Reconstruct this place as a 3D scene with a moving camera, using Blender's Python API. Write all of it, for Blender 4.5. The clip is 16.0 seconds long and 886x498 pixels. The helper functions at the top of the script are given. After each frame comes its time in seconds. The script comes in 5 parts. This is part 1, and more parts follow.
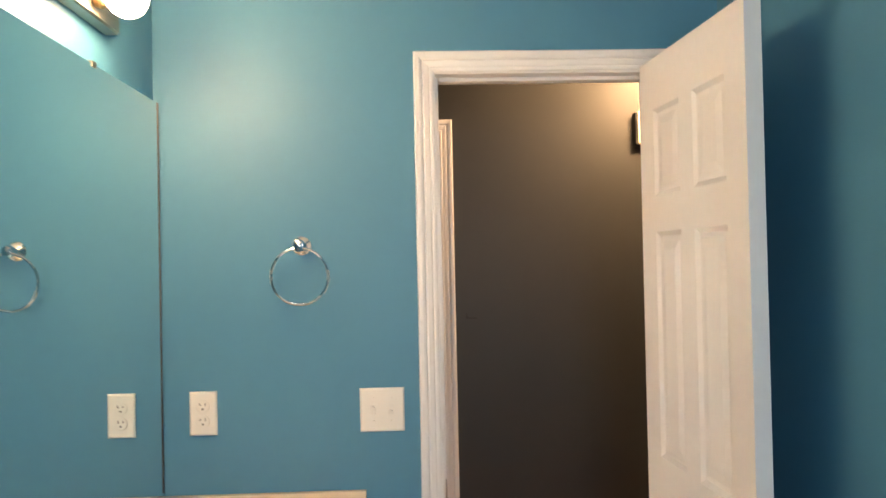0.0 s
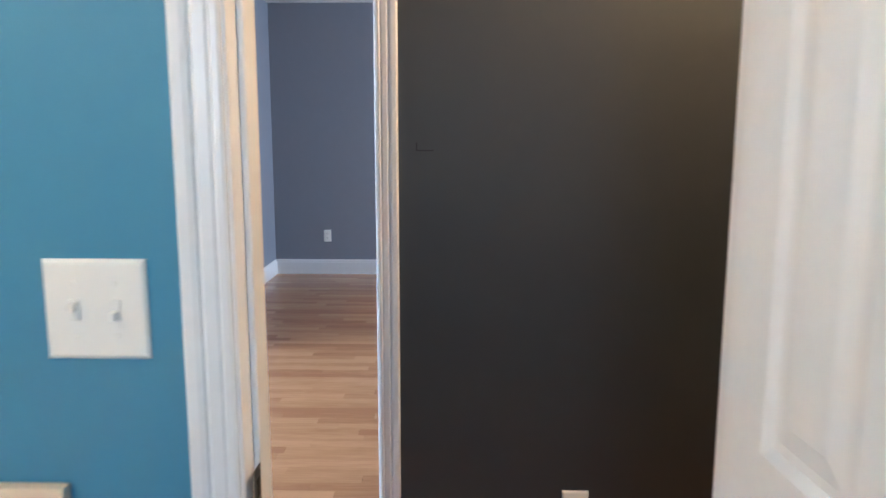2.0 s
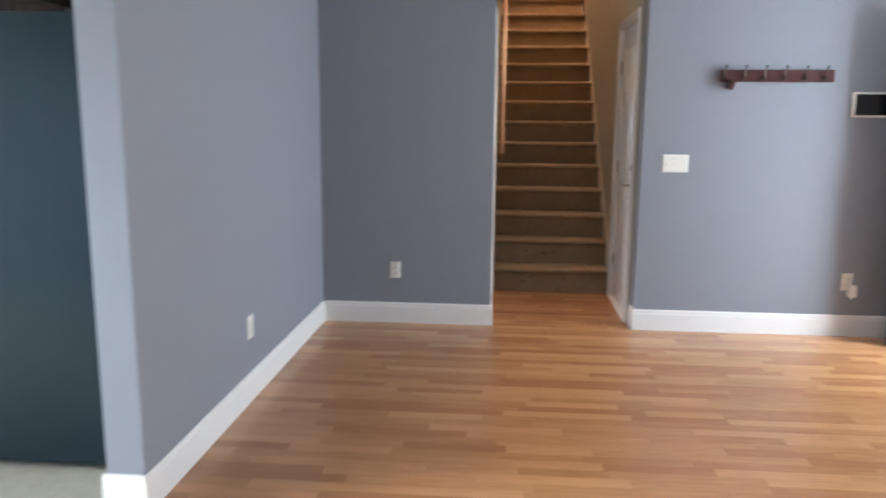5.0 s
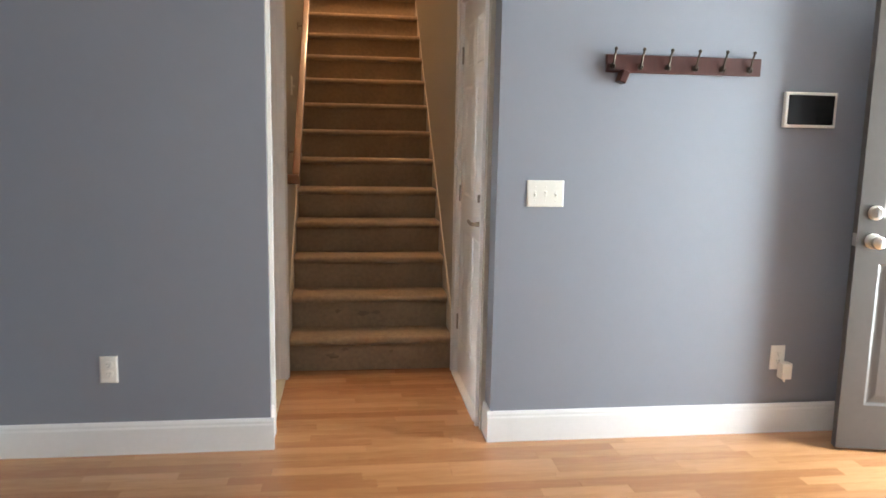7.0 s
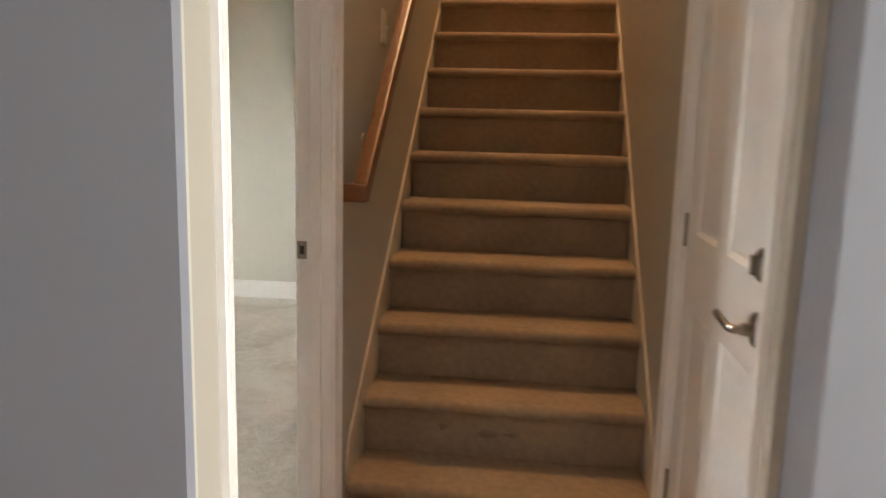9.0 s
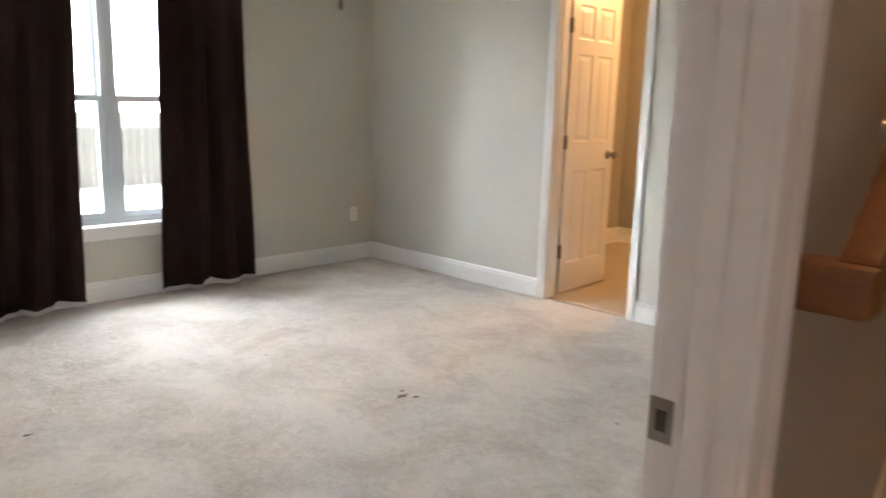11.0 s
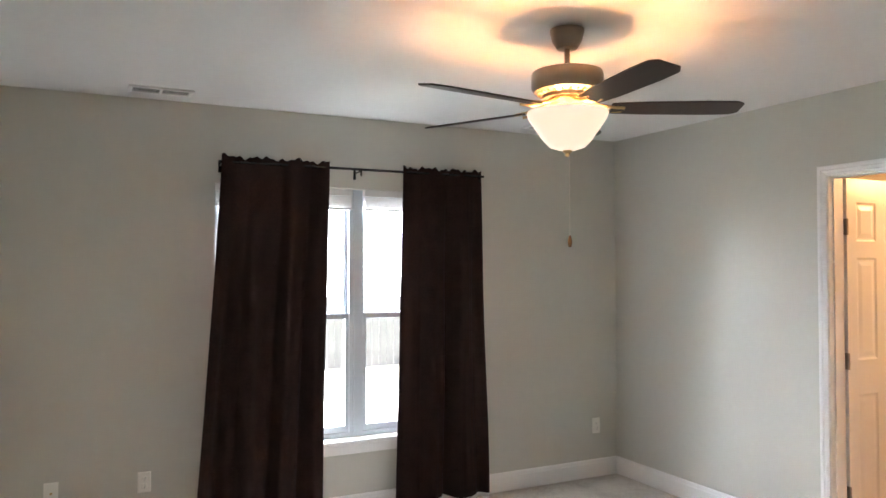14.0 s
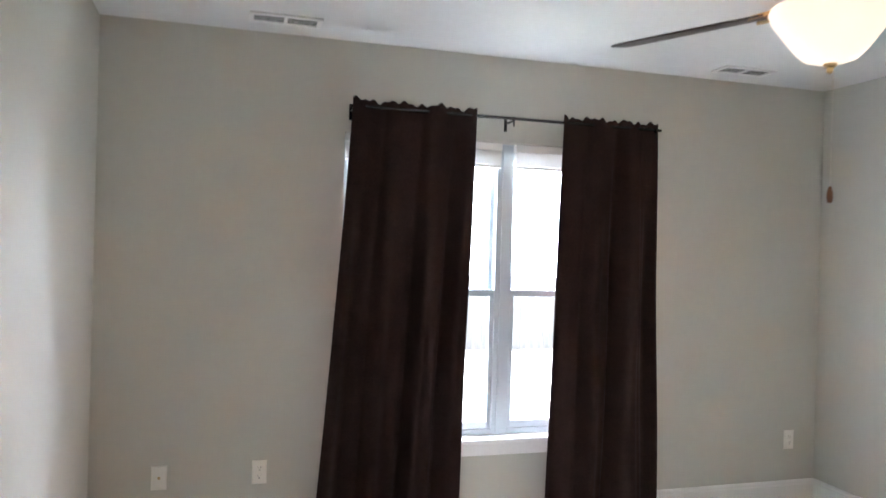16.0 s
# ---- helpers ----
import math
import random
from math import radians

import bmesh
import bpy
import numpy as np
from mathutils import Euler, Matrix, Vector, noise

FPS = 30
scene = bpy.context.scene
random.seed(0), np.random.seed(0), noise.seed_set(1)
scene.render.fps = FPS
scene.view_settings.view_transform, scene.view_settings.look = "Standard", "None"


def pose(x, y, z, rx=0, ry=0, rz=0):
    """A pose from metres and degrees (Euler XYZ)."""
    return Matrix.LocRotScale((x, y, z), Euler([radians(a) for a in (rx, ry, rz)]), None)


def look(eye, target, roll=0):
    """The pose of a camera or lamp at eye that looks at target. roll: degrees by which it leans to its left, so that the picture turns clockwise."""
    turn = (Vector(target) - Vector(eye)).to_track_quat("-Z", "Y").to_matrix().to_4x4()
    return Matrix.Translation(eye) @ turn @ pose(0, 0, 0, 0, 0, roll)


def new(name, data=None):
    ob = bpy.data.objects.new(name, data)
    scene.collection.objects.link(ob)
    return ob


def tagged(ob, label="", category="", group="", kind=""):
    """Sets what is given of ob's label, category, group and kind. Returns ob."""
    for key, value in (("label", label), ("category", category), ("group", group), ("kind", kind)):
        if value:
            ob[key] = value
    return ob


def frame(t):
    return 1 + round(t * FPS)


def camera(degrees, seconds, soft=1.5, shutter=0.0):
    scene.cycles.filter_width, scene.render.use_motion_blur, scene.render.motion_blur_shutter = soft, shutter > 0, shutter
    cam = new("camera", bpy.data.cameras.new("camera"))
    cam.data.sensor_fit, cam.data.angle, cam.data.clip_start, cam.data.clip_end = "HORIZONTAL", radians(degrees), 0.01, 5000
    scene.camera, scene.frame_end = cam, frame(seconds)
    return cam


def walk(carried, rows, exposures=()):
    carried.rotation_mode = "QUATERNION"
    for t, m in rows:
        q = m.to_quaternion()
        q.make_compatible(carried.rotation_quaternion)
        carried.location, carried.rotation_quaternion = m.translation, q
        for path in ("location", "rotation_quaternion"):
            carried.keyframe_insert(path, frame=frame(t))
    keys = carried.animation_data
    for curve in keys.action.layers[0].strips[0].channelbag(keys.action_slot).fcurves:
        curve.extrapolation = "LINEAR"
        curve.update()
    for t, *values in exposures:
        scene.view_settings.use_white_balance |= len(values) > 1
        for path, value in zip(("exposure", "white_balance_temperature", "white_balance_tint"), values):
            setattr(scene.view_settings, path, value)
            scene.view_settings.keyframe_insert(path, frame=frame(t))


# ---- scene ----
cam = camera(61.8, 16.0, shutter=0.4)
EXPOSURES = [(0, 1.08, 6750, 15), (0.5, 1.15, 6050, 15), (1.0, 1.25, 5700, 12), (1.5, 1.35, 5350, 10), (2.0, 1.2, 5200, 8), (2.5, 1.42, 5350, 6), (3.0, 1.5, 4600, 1), (3.5, 1.3, 5100, 3), (4.0, 1.12, 5650, 7), (4.5, 1.45, 5950, 8), (5.2, 1.46, 6250, 8), (7.5, 1.74, 6900, 5), (8.2, 1.76, 7400, 6), (10.3, 1.42, 7000, 11), (11.1, 1.52, 6600, 10), (12.0, 1.36, 6500, 9), (13.0, 1.56, 6600, 11), (14.0, 1.68, 6350, 13), (15.0, 1.78, 6050, 13), (16.0, 2.0, 5950, 12.5)]
PATH = [
    (0, (0.407, -1.953, 1.544), (0.49, 0.045, 1.571), -1.2),
    (0.5, (0.521, -1.764, 1.494), (0.597, 0.234, 1.45), -0.3),
    (1, (0.647, -1.495, 1.434), (0.668, 0.495, 1.235), 0.6),
    (1.5, (0.683, -1.159, 1.395), (0.69, 0.822, 1.119), 0.8),
    (2, (0.722, -0.801, 1.35), (0.684, 1.174, 1.036), 0.1),
    (2.4, (0.700, -0.485, 1.337), (0.627, 1.484, 0.99), 1.7),
    (2.5, (0.698, -0.422, 1.328), (0.594, 1.543, 0.97), 1.6),
    (3, (0.638, -0.056, 1.326), (0.238, 1.86, 0.916), 0.9),
    (3.5, (0.585, 0.279, 1.328), (-0.264, 2.045, 0.93), 1.0),
    (4, (0.452, 0.511, 1.313), (-0.491, 2.23, 0.921), 1.8),
    (4.5, (0.29, 0.828, 1.355), (-0.292, 2.703, 0.974), 0.7),
    (5, (0.215, 1.259, 1.364), (0.054, 3.223, 1.024), 0.5),
    (5.2, (0.185, 1.428, 1.36), (0.15, 3.402, 1.046), 0.4),
    (7.5, (0.605, 3.559, 1.337), (0.865, 5.519, 1.035), 1.1),
    (8, (0.704, 4.074, 1.321), (0.85, 6.044, 1.006), 0.7),
    (10.3, (0.527, 6.043, 1.269), (-0.414, 7.769, 0.898), 1.1),
    (10.5, (0.493, 6.128, 1.276), (-0.582, 7.772, 0.9), 0.5),
    (11, (0.388, 6.357, 1.268), (-0.974, 7.77, 0.88), 1.5),
    (11.5, (0.221, 6.533, 1.245), (-1.336, 7.722, 0.843), 1.5),
    (12, (0.183, 6.578, 1.284), (-1.532, 7.522, 0.873), 1.2),
    (12.5, (0.197, 6.606, 1.313), (-1.612, 7.386, 0.967), 0.7),
    (13, (0.206, 6.621, 1.423), (-1.633, 7.382, 1.228), 0.5),
    (13.5, (0.218, 6.621, 1.527), (-1.605, 7.444, 1.49), 0.4),
    (14, (0.215, 6.612, 1.566), (-1.574, 7.505, 1.609), -0.1),
    (14.5, (0.18, 6.606, 1.563), (-1.602, 7.512, 1.631), -0.5),
    (15, (0.059, 6.627, 1.542), (-1.782, 7.404, 1.606), -0.1),
    (15.5, (-0.175, 6.728, 1.545), (-2.096, 7.285, 1.594), 1.1),
    (16, (-0.528, 6.771, 1.488), (-2.445, 7.343, 1.48), 1.6),
]
walk(cam, [(t, look(eye, target, roll)) for t, eye, target, roll in PATH], EXPOSURES)

# world and large lights
world = bpy.data.worlds.new("world")
scene.world = world
world.use_nodes = True
sky = world.node_tree.nodes.new("ShaderNodeTexSky")
sky.sky_type, sky.sun_disc = "NISHITA", False
sky.sun_elevation, sky.sun_rotation = radians(50), radians(166)
sky.air_density, sky.dust_density = 1.0, 1.0
world.node_tree.links.new(sky.outputs[0], world.node_tree.nodes["Background"].inputs[0])
world.node_tree.nodes["Background"].inputs[1].default_value = 0.15


def lamp(name, kind, m, power, colour, size=0.1, size_y=None):
    data = bpy.data.lights.new(name, kind)
    data.energy, data.color = power, colour
    if kind == "AREA":
        data.shape = "RECTANGLE"
        data.size, data.size_y = size, size_y or size
    elif kind == "SUN":
        data.angle = size
    else:
        data.shadow_soft_size = size
    ob = new(name, data)
    ob.matrix_world = m
    return ob


lamp("sun", "SUN", look((2, -8, 10), (0, 0, 0)), 4.0, (1.0, 0.95, 0.88), radians(12))
DAY = (0.86, 0.93, 1.0)
WARM = (1.0, 0.62, 0.30)
BULBC = (1.0, 0.69, 0.41)
# sky light in the openings
lamp("west_horizon_daylight", "AREA", look((-14.0, 8.30, 3.1), (-4.0, 8.30, 1.6)), 6100, DAY, 24.0, 4.4)
lamp("west_sky_daylight", "AREA", look((-9.5, 8.30, 6.2), (-3.0, 8.30, 2.2)), 3500, DAY, 18.0, 6.0)
lamp("kitchen_window_daylight", "AREA", look((-4.75, 4.7, 2.2), (-2.5, 4.7, 0.5)), 36, DAY, 0.8, 0.8)
patio = lamp("patio_door_daylight", "AREA", look((-7.2, 2.25, 2.3), (-1.5, 2.25, 0.2)), 98, DAY, 1.4, 1.6)
patio.data.spread = radians(100)
lamp("front_door_daylight", "AREA", look((3.72, 5.30, 1.1), (1.0, 5.30, 1.1)), 55, DAY, 0.88, 1.9)
lamp("bath_window_daylight", "AREA", look((0.65, -3.1, 1.6), (0.5, 0.0, 1.2)), 9, DAY, 0.7, 0.7)
# lamps of the place
lamp("hall_light", "POINT", pose(1.5, 0.6, 2.34), 45, (1.0, 0.60, 0.29), 0.08)
for turn_by in (20, 140, 260):
    lamp("fan_light", "POINT", pose(-2.18 + 0.055 * math.cos(radians(turn_by)), 8.36 + 0.055 * math.sin(radians(turn_by)), 2.095), 5.6, (1.0, 0.45, 0.17), 0.015)
lamp("ensuite_light", "POINT", pose(-1.9, 11.6, 2.2), 21, (1.0, 0.53, 0.21), 0.1)
lamp("landing_light", "POINT", pose(0.6, 8.8, 4.95), 54, (1.0, 0.60, 0.34), 0.2)


# ---- helpers of this scene ----
def material(name, colour, rough=0.6, metal=0.0, grain=0.0, scale=8.0, colour2=None, bump=0.0, bump_scale=200.0, stretch=(1, 1, 1), coat=0.0, spread=0.0, spec=0.5):
    """A painted or plain surface: a base colour that drifts to colour2 at two scales, with fine relief."""
    m = bpy.data.materials.new(name)
    m.use_nodes = True
    nt = m.node_tree
    b = nt.nodes["Principled BSDF"]
    b.inputs["Base Color"].default_value = (*colour, 1)
    b.inputs["Roughness"].default_value, b.inputs["Metallic"].default_value = rough, metal
    b.inputs["Coat Weight"].default_value = coat
    b.inputs["Specular IOR Level"].default_value = spec
    tc = nt.nodes.new("ShaderNodeTexCoord")
    mp = nt.nodes.new("ShaderNodeMapping")
    mp.inputs["Scale"].default_value = stretch
    nt.links.new(tc.outputs["Object"], mp.inputs[0])
    if colour2:
        n1 = nt.nodes.new("ShaderNodeTexNoise")
        n1.inputs["Scale"].default_value, n1.inputs["Detail"].default_value = scale, 6
        n2 = nt.nodes.new("ShaderNodeTexNoise")
        n2.inputs["Scale"].default_value, n2.inputs["Detail"].default_value = scale * 9, 3
        for n in (n1, n2):
            nt.links.new(mp.outputs[0], n.inputs["Vector"])
        mix = nt.nodes.new("ShaderNodeMath")
        mix.operation = "MULTIPLY_ADD"
        mix.inputs[1].default_value = 0.5
        nt.links.new(n2.outputs[0], mix.inputs[0])
        half = nt.nodes.new("ShaderNodeMath")
        half.operation = "MULTIPLY"
        half.inputs[1].default_value = 0.5
        nt.links.new(n1.outputs[0], half.inputs[0])
        nt.links.new(half.outputs[0], mix.inputs[2])
        last = mix
        if spread:
            oi = nt.nodes.new("ShaderNodeObjectInfo")
            gi = nt.nodes.new("ShaderNodeNewGeometry")
            add = nt.nodes.new("ShaderNodeMath")
            nt.links.new(oi.outputs["Random"], add.inputs[0])
            nt.links.new(gi.outputs["Random Per Island"], add.inputs[1])
            fr = nt.nodes.new("ShaderNodeMath")
            fr.operation = "FRACT"
            nt.links.new(add.outputs[0], fr.inputs[0])
            sh = nt.nodes.new("ShaderNodeMath")
            sh.operation = "MULTIPLY_ADD"
            sh.inputs[1].default_value = spread
            nt.links.new(fr.outputs[0], sh.inputs[0])
            nt.links.new(mix.outputs[0], sh.inputs[2])
            off = nt.nodes.new("ShaderNodeMath")
            off.operation = "SUBTRACT"
            off.inputs[1].default_value = spread / 2
            nt.links.new(sh.outputs[0], off.inputs[0])
            last = off
            # each piece takes its own stretch of the grain
            shift = nt.nodes.new("ShaderNodeVectorMath")
            shift.operation = "SCALE"
            shift.inputs[0].default_value = (37.0, 53.0, 11.0)
            nt.links.new(fr.outputs[0], shift.inputs["Scale"])
            nt.links.new(shift.outputs[0], mp.inputs["Location"])
        ramp = nt.nodes.new("ShaderNodeValToRGB")
        ramp.color_ramp.elements[0].position, ramp.color_ramp.elements[1].position = 0.3, 0.7
        ramp.color_ramp.elements[0].color = (*colour2, 1)
        ramp.color_ramp.elements[1].color = (*colour, 1)
        nt.links.new(last.outputs[0], ramp.inputs[0])
        nt.links.new(ramp.outputs[0], b.inputs["Base Color"])
        if grain:
            rr = nt.nodes.new("ShaderNodeMapRange")
            rr.inputs["To Min"].default_value, rr.inputs["To Max"].default_value = rough - grain, rough + grain
            nt.links.new(n2.outputs[0], rr.inputs[0])
            nt.links.new(rr.outputs[0], b.inputs["Roughness"])
    if bump:
        nb = nt.nodes.new("ShaderNodeTexNoise")
        nb.inputs["Scale"].default_value, nb.inputs["Detail"].default_value = bump_scale, 4
        nt.links.new(mp.outputs[0], nb.inputs["Vector"])
        bp = nt.nodes.new("ShaderNodeBump")
        bp.inputs["Strength"].default_value, bp.inputs["Distance"].default_value = bump, 0.002
        nt.links.new(nb.outputs[0], bp.inputs["Height"])
        nt.links.new(bp.outputs[0], b.inputs["Normal"])
    return m


def glowing(name, colour, strength):
    m = bpy.data.materials.new(name)
    m.use_nodes = True
    b = m.node_tree.nodes["Principled BSDF"]
    b.inputs["Base Color"].default_value = (0.85, 0.8, 0.7, 1)
    b.inputs["Emission Color"].default_value = (*colour, 1)
    b.inputs["Emission Strength"].default_value = strength
    return m


def clear_glass(name, tint=(1, 1, 1), rough=0.0):
    m = bpy.data.materials.new(name)
    m.use_nodes = True
    b = m.node_tree.nodes["Principled BSDF"]
    b.inputs["Base Color"].default_value = (*tint, 1)
    b.inputs["Transmission Weight"].default_value = 1.0
    b.inputs["Roughness"].default_value, b.inputs["IOR"].default_value = rough, 1.05
    return m


TEAL = material("teal_wall_paint", (0.070, 0.235, 0.36), 0.5, 0, 0.05, 3, (0.066, 0.22, 0.34), 0.12, 350)
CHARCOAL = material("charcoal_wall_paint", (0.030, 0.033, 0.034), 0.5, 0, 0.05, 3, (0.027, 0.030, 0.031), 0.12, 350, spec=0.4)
BLUEGREY = material("blue_grey_wall_paint", (0.245, 0.260, 0.300), 0.5, 0, 0.05, 2, (0.235, 0.25, 0.288), 0.12, 350)
CREAM = material("cream_wall_paint", (0.64, 0.57, 0.41), 0.6, 0, 0.05, 2, (0.62, 0.55, 0.395), 0.1, 350)
GREIGE = material("greige_wall_paint", (0.54, 0.53, 0.468), 0.6, 0, 0.05, 2, (0.52, 0.51, 0.45), 0.12, 350)
TAN = material("tan_wall_paint", (0.42, 0.39, 0.33), 0.6, 0, 0.05, 2, (0.40, 0.372, 0.315), 0.12, 350)
CEIL = material("white_ceiling_paint", (0.74, 0.74, 0.73), 0.9, 0, 0, 3, (0.71, 0.71, 0.70), 0.3, 160)
TRIM = material("white_trim_paint", (0.80, 0.79, 0.77), 0.32, 0, 0.06, 6, (0.76, 0.75, 0.73), 0.05, 90)
PLASTIC = material("white_plastic", (0.80, 0.78, 0.72), 0.3, 0, 0, 20, (0.78, 0.76, 0.70))
IVORY = material("ivory_plastic", (0.80, 0.78, 0.71), 0.35, 0, 0, 20, (0.77, 0.75, 0.68))
SLOT = material("dark_slot", (0.03, 0.028, 0.025), 0.6)
CHROME = material("polished_chrome", (0.82, 0.82, 0.80), 0.08, 1.0)
NICKEL = material("brushed_nickel", (0.32, 0.29, 0.255), 0.3, 1.0, 0.05, 40, (0.27, 0.245, 0.21))
BRASS = material("aged_brass", (0.55, 0.40, 0.20), 0.3, 1.0)


def box(bm, x0, x1, y0, y1, z0, z1, bevel=0.0, segments=1):
    verts = bmesh.ops.create_cube(bm, size=1.0)["verts"]
    for v in verts:
        v.co = ((x0 + x1) / 2 + v.co.x * (x1 - x0), (y0 + y1) / 2 + v.co.y * (y1 - y0), (z0 + z1) / 2 + v.co.z * (z1 - z0))
    if bevel:
        edges = list({e for v in verts for e in v.link_edges})
        bmesh.ops.bevel(bm, geom=edges, offset=bevel, segments=segments, affect="EDGES", profile=0.7)


def tube(bm, r0, r1, length, m=Matrix(), segments=20):
    """A closed round stick from the origin of m along its z."""
    made = bmesh.ops.create_cone(bm, cap_ends=True, segments=segments, radius1=r0, radius2=r1, depth=length)
    bmesh.ops.transform(bm, verts=made["verts"], matrix=m @ Matrix.Translation((0, 0, length / 2)))


def lathe(bm, profile, m=Matrix(), segments=28):
    """Turns a profile of (radius, height) round the z axis of m."""
    rings = []
    for r, z in profile:
        rings.append([bm.verts.new(m @ Vector((r * math.cos(a), r * math.sin(a), z))) for a in [2 * math.pi * i / segments for i in range(segments)]])
    for a, b in zip(rings, rings[1:]):
        for i in range(segments):
            j = (i + 1) % segments
            bm.faces.new((a[i], a[j], b[j], b[i]))
    for ring, r in ((rings[0], profile[0][0]), (rings[-1], profile[-1][0])):
        if r > 1e-4:
            bm.faces.new(ring)


def sweep(bm, points, radius, segments=10, closed=False):
    """A round bar along a line of points."""
    points = [Vector(p) for p in points]
    rings = []
    n = len(points)
    for i, p in enumerate(points):
        a = points[(i - 1) % n] if closed or i else p
        b = points[(i + 1) % n] if closed or i < n - 1 else p
        q = (b - a).to_track_quat("Z", "Y")
        rings.append([bm.verts.new(p + q @ Vector((radius * math.cos(t), radius * math.sin(t), 0))) for t in [2 * math.pi * k / segments for k in range(segments)]])
    pairs = list(zip(rings, rings[1:])) + ([(rings[-1], rings[0])] if closed else [])
    for a, b in pairs:
        for k in range(segments):
            j = (k + 1) % segments
            bm.faces.new((a[k], a[j], b[j], b[k]))
    if not closed:
        bm.faces.new(rings[0])
        bm.faces.new(rings[-1])


def finish(name, bm, mat, smooth=False):
    bmesh.ops.recalc_face_normals(bm, faces=bm.faces[:])
    me = bpy.data.meshes.new(name)
    bm.to_mesh(me)
    bm.free()
    me.materials.append(mat)
    if smooth:
        me.polygons.foreach_set("use_smooth", [True] * len(me.polygons))
        me.set_sharp_from_angle(angle=radians(35))
    return new(name, me)


def part(name, bm, mat, parent, label="", smooth=False):
    ob = finish(name, bm, mat, smooth)
    ob.parent = parent
    return tagged(ob, label)


def thing(name, label, category, group="", m=Matrix()):
    ob = new(name)
    ob.empty_display_size = 0.05
    ob.matrix_world = m
    return tagged(ob, label, category, group)


def one_box(name, mat, *dims, parent=None, label="", bevel=0.0, segments=1):
    bm = bmesh.new()
    box(bm, *dims, bevel, segments)
    ob = finish(name, bm, mat)
    if parent:
        ob.parent = parent
    return tagged(ob, label)


def wall(name, mat, axis, a0, a1, p0, p1, z0, z1, holes=(), label=""):
    """A wall that runs along axis from a0 to a1, p0 to p1 thick, with holes (s0, s1, bottom, top)."""
    bm = bmesh.new()
    cuts = sorted({a0, a1, *[h[0] for h in holes], *[h[1] for h in holes]})

    def slab(s0, s1, zb, zt):
        if s1 - s0 > 1e-4 and zt - zb > 1e-4:
            box(bm, *((s0, s1, p0, p1) if axis == "x" else (p0, p1, s0, s1)), zb, zt)
    for s0, s1 in zip(cuts, cuts[1:]):
        low = z0
        for h in sorted([h for h in holes if h[0] <= s0 + 1e-6 and h[1] >= s1 - 1e-6], key=lambda h: h[2]):
            slab(s0, s1, low, h[2])
            low = h[3]
        slab(s0, s1, low, z1)
    bmesh.ops.remove_doubles(bm, verts=bm.verts[:], dist=1e-5)
    return tagged(finish(name, bm, mat), label, "wall", kind="structure")


def slab(name, mat, dims, label, category):
    return tagged(one_box(name, mat, *dims), label, category, kind="structure")


def rough(clear):
    """The hole in the wall that a lined opening needs."""
    return (clear[0] - 0.018, clear[1] + 0.018, 0.0, clear[3] + 0.018)


H = 2.50
# ---- bathroom ----
BATH_DOOR = (0.477, 1.06, 0.0, 2.034)
wall("wall_bath_door", TEAL, "x", -0.38, 1.36, 0.0, 0.06, 0, H, [rough(BATH_DOOR)], "teal painted wall with the bathroom doorway")
wall("wall_bath_mirror", TEAL, "y", -2.9, 0.0, -0.38, -0.26, 0, H, (), "teal painted wall behind the vanity mirror")
wall("wall_bath_right", TEAL, "y", -2.9, 0.0, 1.24, 1.36, 0, H, (), "deep teal painted wall beside the open door")
wall("wall_bath_back", TEAL, "x", -0.38, 1.36, -3.02, -2.9, 0, H, [(0.3, 1.0, 1.25, 1.95)], "teal painted bathroom back wall")
slab("ceiling_bath", CEIL, (-0.38, 1.36, -3.02, 0.06, H, H + 0.1), "white painted bathroom ceiling", "ceiling")
slab("floor_bath", material("bath_vinyl", (0.5, 0.45, 0.38), 0.4, 0, 0.1, 5, (0.42, 0.37, 0.31)), (-0.38, 1.36, -3.02, 0.12, -0.1, 0.0), "beige vinyl bathroom floor", "floor")
# ---- hall ----
HALL_OPEN = (-0.745, 0.519, 0.0, 2.048)
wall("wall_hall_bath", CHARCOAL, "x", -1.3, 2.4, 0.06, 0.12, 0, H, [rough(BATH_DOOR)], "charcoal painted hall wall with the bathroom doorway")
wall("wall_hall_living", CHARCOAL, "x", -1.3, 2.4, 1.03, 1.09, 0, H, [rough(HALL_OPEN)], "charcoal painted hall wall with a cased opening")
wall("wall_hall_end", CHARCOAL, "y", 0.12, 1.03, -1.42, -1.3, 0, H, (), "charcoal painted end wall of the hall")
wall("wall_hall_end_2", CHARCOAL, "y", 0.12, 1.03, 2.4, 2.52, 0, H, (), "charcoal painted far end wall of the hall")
slab("ceiling_hall", CEIL, (-1.42, 2.52, 0.06, 1.09, H, H + 0.1), "white painted hall ceiling", "ceiling")
# ---- kitchen and living room ----
WX = -4.27
KIT_WIN = (4.34, 5.06, 1.11, 2.06)
PATIO = (1.5, 3.0, 0.0, 2.06)
FRONT = (4.84, 5.77, 0.0, 2.06)
wall("wall_living_hall", BLUEGREY, "x", WX, 3.52, 1.09, 1.15, 0, H, [rough(HALL_OPEN)], "blue-grey wall with a cased opening to the hall")
wall("wall_kitchen_west", CREAM, "y", 1.09, 6.18, WX - 0.15, WX, 0, H, [KIT_WIN, PATIO], "pale cream kitchen wall with the sink window")
wall("wall_kitchen_back", CREAM, "x", WX, -1.145, 6.15, 6.18, 0, H, (), "pale cream kitchen back wall")
